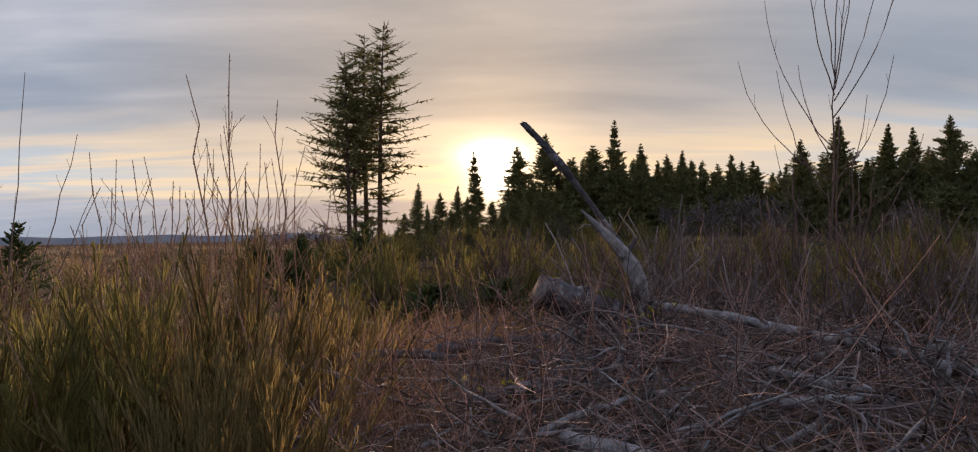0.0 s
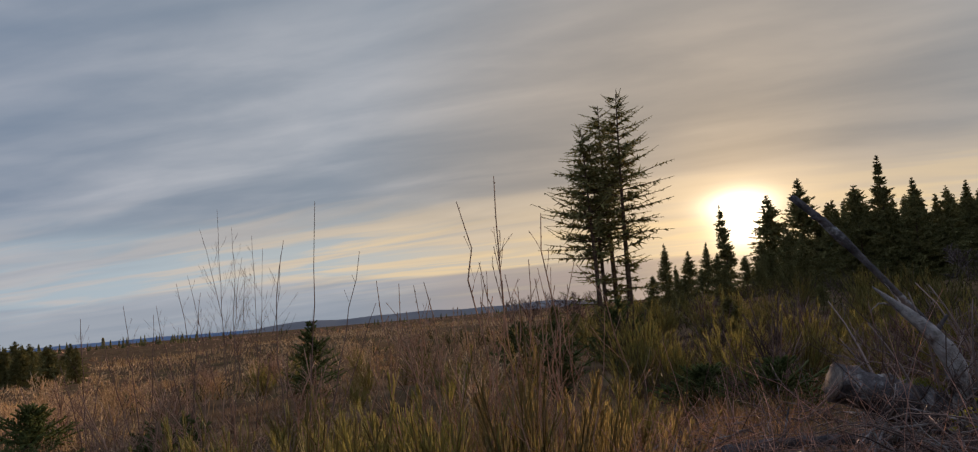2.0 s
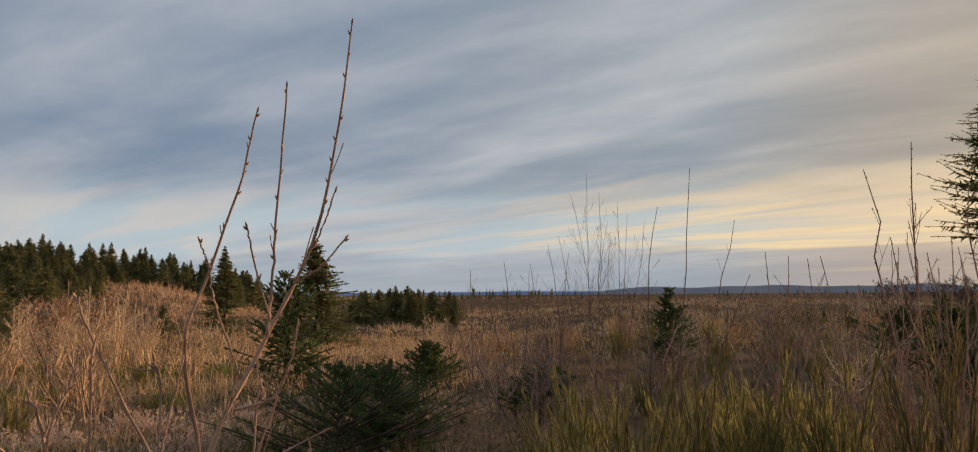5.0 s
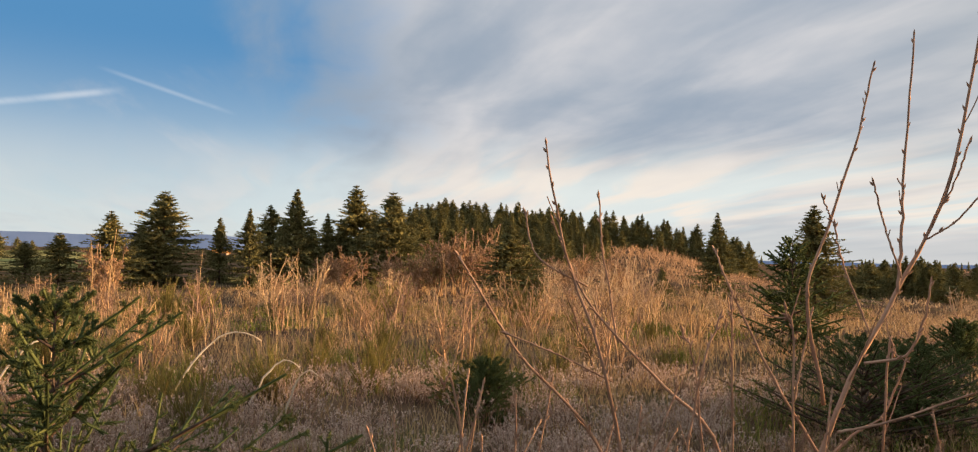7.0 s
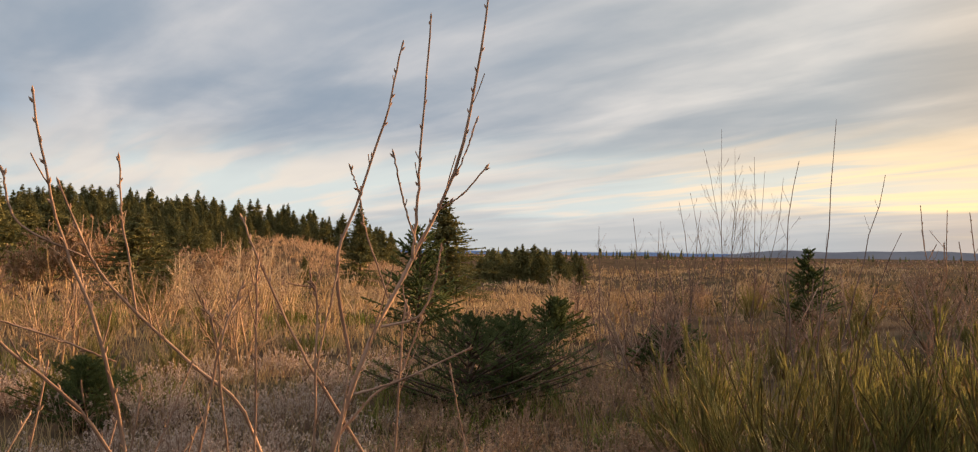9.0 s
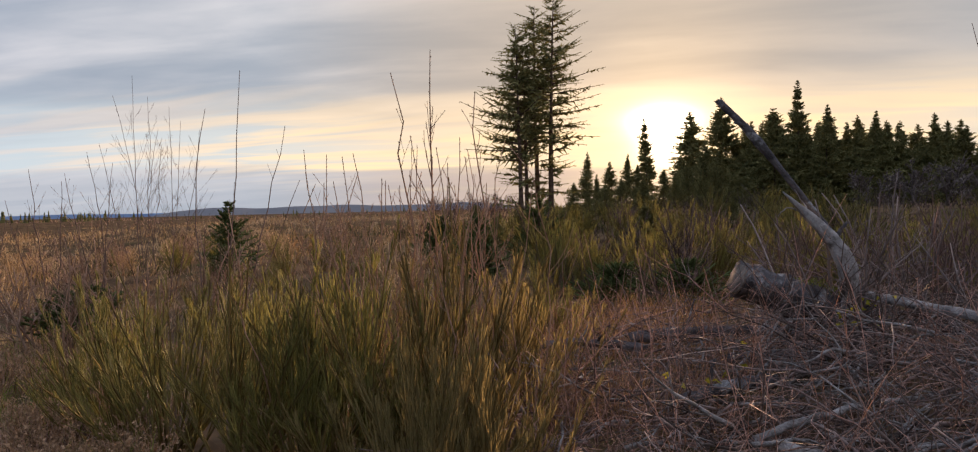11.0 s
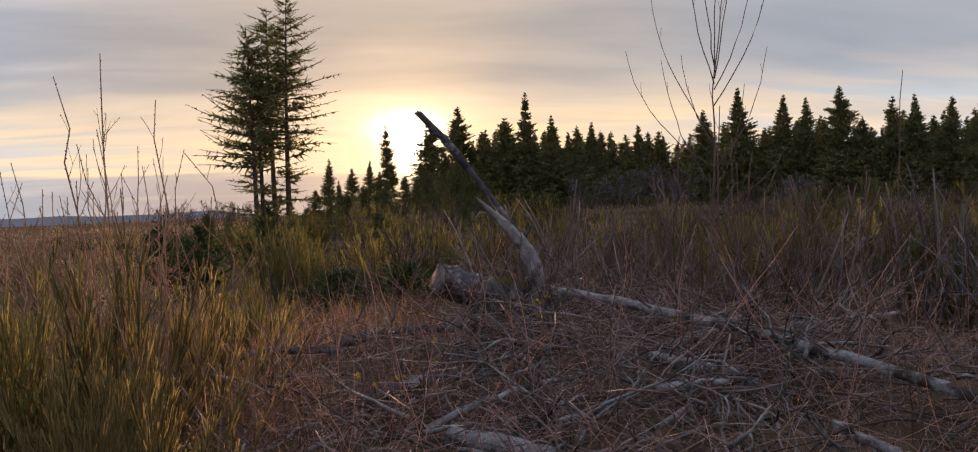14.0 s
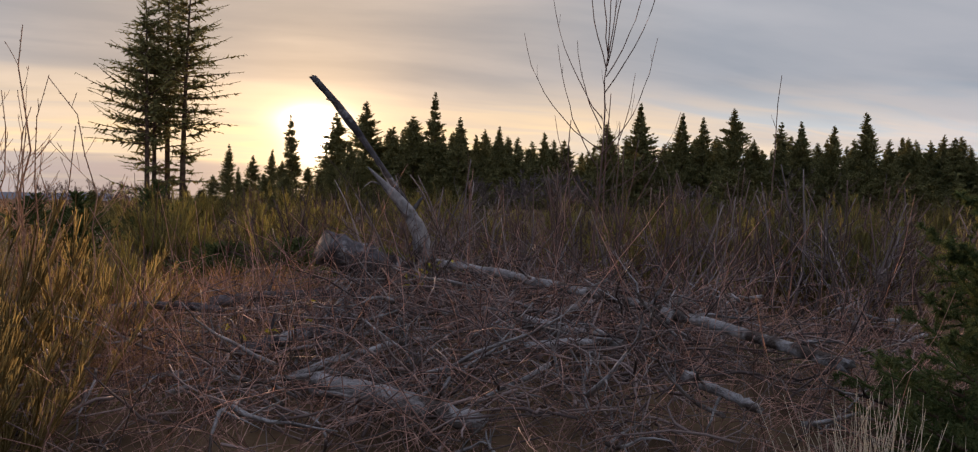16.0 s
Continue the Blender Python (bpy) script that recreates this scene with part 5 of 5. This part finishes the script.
def slash_heap():
    rng = np.random.default_rng(81)
    # thick sawn log with moss
    log = new("sawn_log")
    tagged(log, "thick grey lichen-covered sawn log lying on the heap", "log", "logs of the slash heap")
    a, b = np.array((0.95, 7.92, 1.00)), np.array((2.25, 8.3, 0.52))
    log.location = a
    part("trunk", limb((0, 0, 0), b - a, 0.17, 0.22, rng, k=24, sides=20, lumps=0.075), BACKLIT_WOOD, log)
    face = unit(a - b)
    part("cut_face", limb(face * 0.0, face * 0.02, 0.155, 0.15, rng, k=2, sides=16, lumps=0.03), SHADED_CUT, log)
    tuft = Geo()
    n = 900
    f = rng.uniform(0.45, 1.0, n)
    root = (b - a) * f[:, None] + np.stack([rng.normal(size=n) * 0.10, rng.normal(size=n) * 0.06, np.full(n, 0.19)], 1)
    tuft.blades(root, root + uprights(rng, n, 0.5) * 0.04, 0.012, rng)
    tagged(part("moss", tuft, MOSS, log, "yellow-green moss"), kind="stuff")
    # the dead trunk that leans up out of the heap, and its split limb
    snag = new("dead_trunk")
    tagged(snag, "grey barkless dead trunk leaning out of the heap", "dead tree")
    base = np.array((2.02, 8.02, 0.35))
    snag.location = base
    # thick curved butt, torn off to a point, and the thin limb that stays beside it
    def curved(points, radii, k=20, sides=14, lumps=0.06, jag=0.0):
        path = smooth_path(np.array(points) - base, k)[None]
        thick = np.interp(np.linspace(0, 1, k), np.linspace(0, 1, len(radii)), radii)[None]
        made = Geo().tubes(path, thick * rng.uniform(1 - lumps, 1 + lumps, (1, k)), sides)
        v, c = made.verts[0].reshape(k, sides, 3), path[0][:, None]
        v = c + (v - c) * rng.uniform(1 - lumps * 2.2, 1 + lumps * 2.2, (1, sides, 1)) * rng.uniform(1 - lumps, 1 + lumps, (k, sides, 1))
        if jag:
            v[-1] += unit(path[0, -1] - path[0, -2]) * rng.uniform(0, jag, (sides, 1))
        made.verts[0] = v.reshape(-1, 3)
        return made

    part("trunk", curved(((2.00, 7.98, 0.30), (1.99, 7.96, 0.75), (1.97, 7.96, 1.02), (1.91, 7.97, 1.22), (1.78, 8.00, 1.43), (1.60, 8.04, 1.63), (1.40, 8.08, 1.84)), (0.095, 0.088, 0.09, 0.086, 0.068, 0.042, 0.005), 26, 16, 0.05), DEAD, snag)
    part("limb", curved(((2.02, 8.10, 0.40), (1.99, 8.11, 1.05), (1.87, 8.14, 1.39), (1.63, 8.19, 1.76), (1.39, 8.23, 2.10), (1.22, 8.26, 2.33), (1.07, 8.28, 2.52), (0.87, 8.31, 2.74)), (0.075, 0.06, 0.040, 0.029, 0.031, 0.046, 0.036, 0.032), 30, 12, 0.06, 0.10), BACKLIT_WOOD, snag)
    part("knot", limb(np.array((1.10, 8.28, 2.50)) - base, np.array((0.99, 8.24, 2.54)) - base, 0.035, 0.012, rng, k=5, sides=7, jag=0.03), BACKLIT_WOOD, snag)
    part("knot", limb(np.array((1.86, 8.10, 1.36)) - base, np.array((1.98, 8.06, 1.52)) - base, 0.035, 0.015, rng, k=5, sides=7, jag=0.04), BACKLIT_WOOD, snag)
    part("torn_strip", limb(np.array((1.52, 8.06, 1.66)) - base, np.array((1.34, 8.0, 1.60)) - base, 0.012, 0.003, rng, bow=(0.0, 0, 0.05), k=8, sides=5), DEAD, snag)
    part("torn_strip", limb(np.array((1.62, 8.06, 1.55)) - base, np.array((1.52, 8.12, 1.86)) - base, 0.014, 0.003, rng, bow=(0.03, 0, 0), k=8, sides=5), DEAD, snag)
    # lying logs
    grey = "long pale barkless log lying across the heap"
    fallen("long_log", grey, (2.05, 7.9, 0.86), (3.35, 3.30, 0.66), 0.045, 0.036, 82, bow=(0.12, -0.1, 0.04), knots=3)
    for p0, p1, r0, r1, seed, bow in (((-0.10, 7.44, 0.50), (1.38, 7.47, 0.56), 0.07, 0.055, 83, (0, 0, 0.04)), ((2.25, 5.37, 0.60), (2.72, 4.7, 0.56), 0.06, 0.045, 84, (0, 0, 0)),
                                      ((2.0, 4.62, 0.55), (2.60, 4.5, 0.58), 0.045, 0.03, 85, (0, 0, 0.02)), ((0.15, 5.5, 0.40), (0.88, 5.95, 0.46), 0.05, 0.07, 86, (0, 0, 0.02)),
                                      ((2.50, 3.5, 0.60), (2.66, 3.1, 0.52), 0.035, 0.03, 87, (0, 0, 0)), ((2.6, 5.8, 0.58), (3.5, 6.4, 0.68), 0.05, 0.035, 88, (0, 0, 0)),
                                      ((-0.95, 6.86, 0.52), (0.0, 6.94, 0.50), 0.045, 0.05, 89, (0, 0, 0.05)), ((0.55, 4.7, 0.40), (1.7, 5.32, 0.52), 0.03, 0.022, 90, (0, 0, 0.05)),
                                      ((0.66, 4.50, 0.40), (1.50, 3.90, 0.28), 0.080, 0.070, 91, (0, 0, 0.02)), ((0.7, 6.9, 0.42), (1.7, 6.75, 0.48), 0.06, 0.045, 92, (0, 0, 0.03))):
        fallen("fallen_log", "weathered grey broken log in the slash heap", p0, p1, r0 * 0.8, r1 * 0.75, seed, bow, mat=BACKLIT_WOOD if seed % 3 == 2 else None)
    chunk = new("wood_chunk", limb((0, 0, 0), (0.16, 0.03, 0.05), 0.07, 0.05, rng, k=5, sides=8, jag=0.05).mesh("wood_chunk", SHADED_CUT))
    tagged(chunk, "pale split chunk of wood on the heap", "wood")
    chunk.location = (3.75, 5.9, 0.62)
    # broken branches in all directions
    for n, thin, thick, mat, label in ((900, 0.004, 0.012, STICK, "tangled dark brown broken branches on the heap"), (210, 0.008, 0.020, DEAD, "stout weathered grey branches on the heap")):
        x, y = rng.normal(1.9, 1.5, n), rng.normal(5.6, 1.7, n)
        keep = np.hypot(x, y) > 3.3
        x, y = x[keep], y[keep]
        n = len(x)
        root = np.stack([x, y, ground_z(x, y) + rng.uniform(0.02, 0.38, n)], 1)
        turn = rng.uniform(0, 2 * np.pi, n)
        way = np.stack([np.cos(turn), np.sin(turn), rng.normal(size=n) * 0.22 + 0.1], 1)
        length = rng.uniform(0.3, 1.3, n) * np.clip(np.hypot(x, y) / 6.0, 0.5, 1.0)
        paths = grow(root, way, length, rng, 6, -0.15, 0.22)
        paths[:, :, 2] = np.maximum(paths[:, :, 2], ground_z(paths[:, :, 0], paths[:, :, 1]) + 0.02)
        rad = taper(n, 6, rng.uniform(thin, thick, n), 0.003)
        geo = Geo().tubes(paths, rad, 5)
        a, ar = sprout(paths, rad, 4, rng, 0.5, 0.5, 0.2, 0.95, 4, 0.1, 0.12, 0.6)
        geo.tubes(a, np.maximum(ar, 0.002), 3)
        stuff("slash_branches", geo, mat, label, "branches")
    # a few yellowing bramble leaves
    for cx, cy, cz, m in ((1.85, 7.2, 0.78, 18), (0.45, 5.6, 0.55, 6), (0.75, 6.3, 0.60, 4)):
        leaf = Geo()
        root = np.array((cx, cy, cz)) + rng.normal(size=(m, 3)) * (0.14, 0.1, 0.08)
        leaf.blades(root, root + unit(rng.normal(size=(m, 3))) * 0.05, 0.04, rng)
        leaf.blades(root, root + unit(rng.normal(size=(m, 3))) * 0.05, 0.04, rng)
        cane = grow(np.array([[cx, cy, float(ground_z(cx, cy))]]), np.array([[0.1, 0.1, 1.0]]), [cz], rng, 6, 0, 0.08)
        ob = new("bramble_sprig")
        tagged(ob, "bramble sprig with yellow-green leaves", "plant", "bramble sprigs")
        part("cane", Geo().tubes(cane, taper(1, 6, 0.004, 0.002), 5), BRAMBLE, ob)
        tagged(part("leaf", leaf, LEAF, ob), kind="stuff")


slash_heap()


# ---------------------------------------------------------------- distance
def bent_grass():
    rng = np.random.default_rng(95)
    for az0, az1, d, top in ((98.6, 92.6, 11.0, 1.0), (109, 103.5, 10.5, 1.0), (93.8, 90.2, 10, 0.72), (91.5, 89.0, 9.6, 0.66)):
        p0, p1 = foot_tip(az0, az1, d, top * 0.75)
        geo = Geo().tubes(bent(p0, p1, (0, 0, top * 0.45), 12, rng, 0.006), taper(1, 12, 0.015, 0.006), 6)
        tagged(new("bent_stem", geo.mesh("bent_stem", PALE)), "pale dry stem bent over into an arch", "stem", "bent stems")


bent_grass()


def ridge(name, label, az0, az1, d, crest, seed, mat, base=0.0):
    """A far range of hills as a long low body."""
    rng = np.random.default_rng(seed)
    n = 60
    az = np.linspace(az0, az1, n)
    t = np.linspace(0, 1, n)
    h = crest * np.clip(np.minimum(t, 1 - t) * 7, 0, 1) ** 0.7 * (1 + 0.10 * np.sin(t * 17 + seed) + 0.05 * np.sin(t * 41))
    verts, faces = [], []
    for i in range(n):
        for dd, z in ((d - 300, base - 20), (d, base + h[i]), (d + 120, base + h[i]), (d + 300, base - 20)):
            v = heading(az[i]) * dd
            verts.append((v.x, v.y, z))
    for i in range(n - 1):
        faces += [(4 * i + j, 4 * i + 4 + j, 4 * i + 5 + j, 4 * i + 1 + j) for j in range(3)]
    me = bpy.data.meshes.new(name)
    me.from_pydata(verts, [], faces)
    me.materials.append(mat)
    tagged(new(name, me), label, "hills", kind="structure")


# hill colours carry the haze of distance: bluish far off, pale grey nearer
HAZED_FAR_HILL = material("hazed_far_hill", (0.10, 0.15, 0.24), (0.14, 0.19, 0.28), 0.002, 1.0, 0.0, 0.01, 0.0)
HAZED_NEAR_HILL = material("hazed_wooded_hill", (0.15, 0.145, 0.15), (0.21, 0.195, 0.19), 0.004, 1.0, 0.0, 0.02, 0.0)
ridge("backdrop_hills", "long flat range of hills on the horizon, blued by haze", 88, 122, 3600, 62, 3, HAZED_FAR_HILL)
ridge("backdrop_hills", "low hazy wooded hills along the horizon", 6, 33, 2200, 20, 5, HAZED_NEAR_HILL, -14.0)
ridge("backdrop_hills", "faint far land along the horizon, blued by haze", 24, 64, 3300, 15, 8, HAZED_FAR_HILL, -22.0)


def meadow():
    n, rings = 24, 12
    verts, faces = [], []
    for j in range(rings):
        for i in range(n):
            v = heading(101 + 20 * i / (n - 1)) * (95 + 20 * j)
            verts.append((v.x, v.y, float(ground_z(v.x, v.y)) + 0.12))
    for j in range(rings - 1):
        faces += [(j * n + i, j * n + n + i, j * n + n + i + 1, j * n + i + 1) for i in range(n - 1)]
    me = bpy.data.meshes.new("meadow")
    me.from_pydata(verts, [], faces)
    me.materials.append(FIELD)
    tagged(new("meadow", me), "green and yellow meadow beyond the trees", "meadow", kind="structure")


meadow()


def house(az, d):
    ob = new("house")
    tagged(ob, "small far house with orange roof beyond the trees", "house")
    p = spot(az, d)
    wide, deep, wall, top = 1.9, 1.6, 0.8, 1.9
    me = bpy.data.meshes.new("wall")
    box = [(x, y, z) for z in (-0.3, wall) for x, y in ((-wide, -deep), (wide, -deep), (wide, deep), (-wide, deep))]
    me.from_pydata(box, [], [(0, 1, 5, 4), (1, 2, 6, 5), (2, 3, 7, 6), (3, 0, 4, 7), (4, 5, 6, 7)])
    me.materials.append(material("house_wall", (0.16, 0.12, 0.09), (0.26, 0.20, 0.15), 0.8, 0.9, 0.0, 8.0, 0.0))
    part("wall", me, None, ob)
    me = bpy.data.meshes.new("roof")
    w2, d2 = wide + 0.3, deep + 0.35
    me.from_pydata([(-w2, -d2, wall - 0.1), (w2, -d2, wall - 0.1), (w2, d2, wall - 0.1), (-w2, d2, wall - 0.1), (-w2, 0, top), (w2, 0, top)], [], [(0, 1, 5, 4), (2, 3, 4, 5), (1, 2, 5), (3, 0, 4), (0, 3, 2, 1)])
    me.materials.append(material("orange_roof", (0.50, 0.17, 0.04), (0.66, 0.27, 0.07), 0.8, 0.85, 0.0, 8.0, 0.0))
    part("roof", me, None, ob)
    ob.matrix_basis = Matrix.Translation(p) @ pose(0, 0, 0, 0, 0, 80)


house(94.2, 230)


def tussock(x, y, label, blades=240, tall=0.75, seed=1, spread=2.2):
    rng = np.random.default_rng(seed)
    root = np.stack([rng.normal(size=blades) * 0.09, rng.normal(size=blades) * 0.09, np.zeros(blades)], 1)
    way = np.concatenate([root[:, :2] * spread + rng.normal(size=(blades, 2)) * 0.055 * spread, np.ones((blades, 1))], 1)
    paths = grow(root, way, tall * rng.uniform(0.6, 1.1, blades), rng, 5, -0.7, 0.05)
    ob = new("grass_tussock", Geo().tubes(paths, taper(blades, 5, 0.0035, 0.0008), 3).mesh("grass_tussock", PALE))
    tagged(ob, label, "grass", "grass tussocks", "stuff")
    ob.location = (x, y, float(ground_z(x, y)) - 0.02)


tussock(2.44, 2.12, "pale dry grass tussock beside the young spruce", 130, 0.70, 111, 0.4)
tussock(-5.6, 1.2, "pale dry grass tussock on the heath", 200, 0.5, 112)
tussock(-6.4, 0.2, "pale dry grass tussock on the heath", 200, 0.5, 113)
tussock(-5.9, 2.4, "pale dry grass tussock on the heath", 200, 0.5, 114)
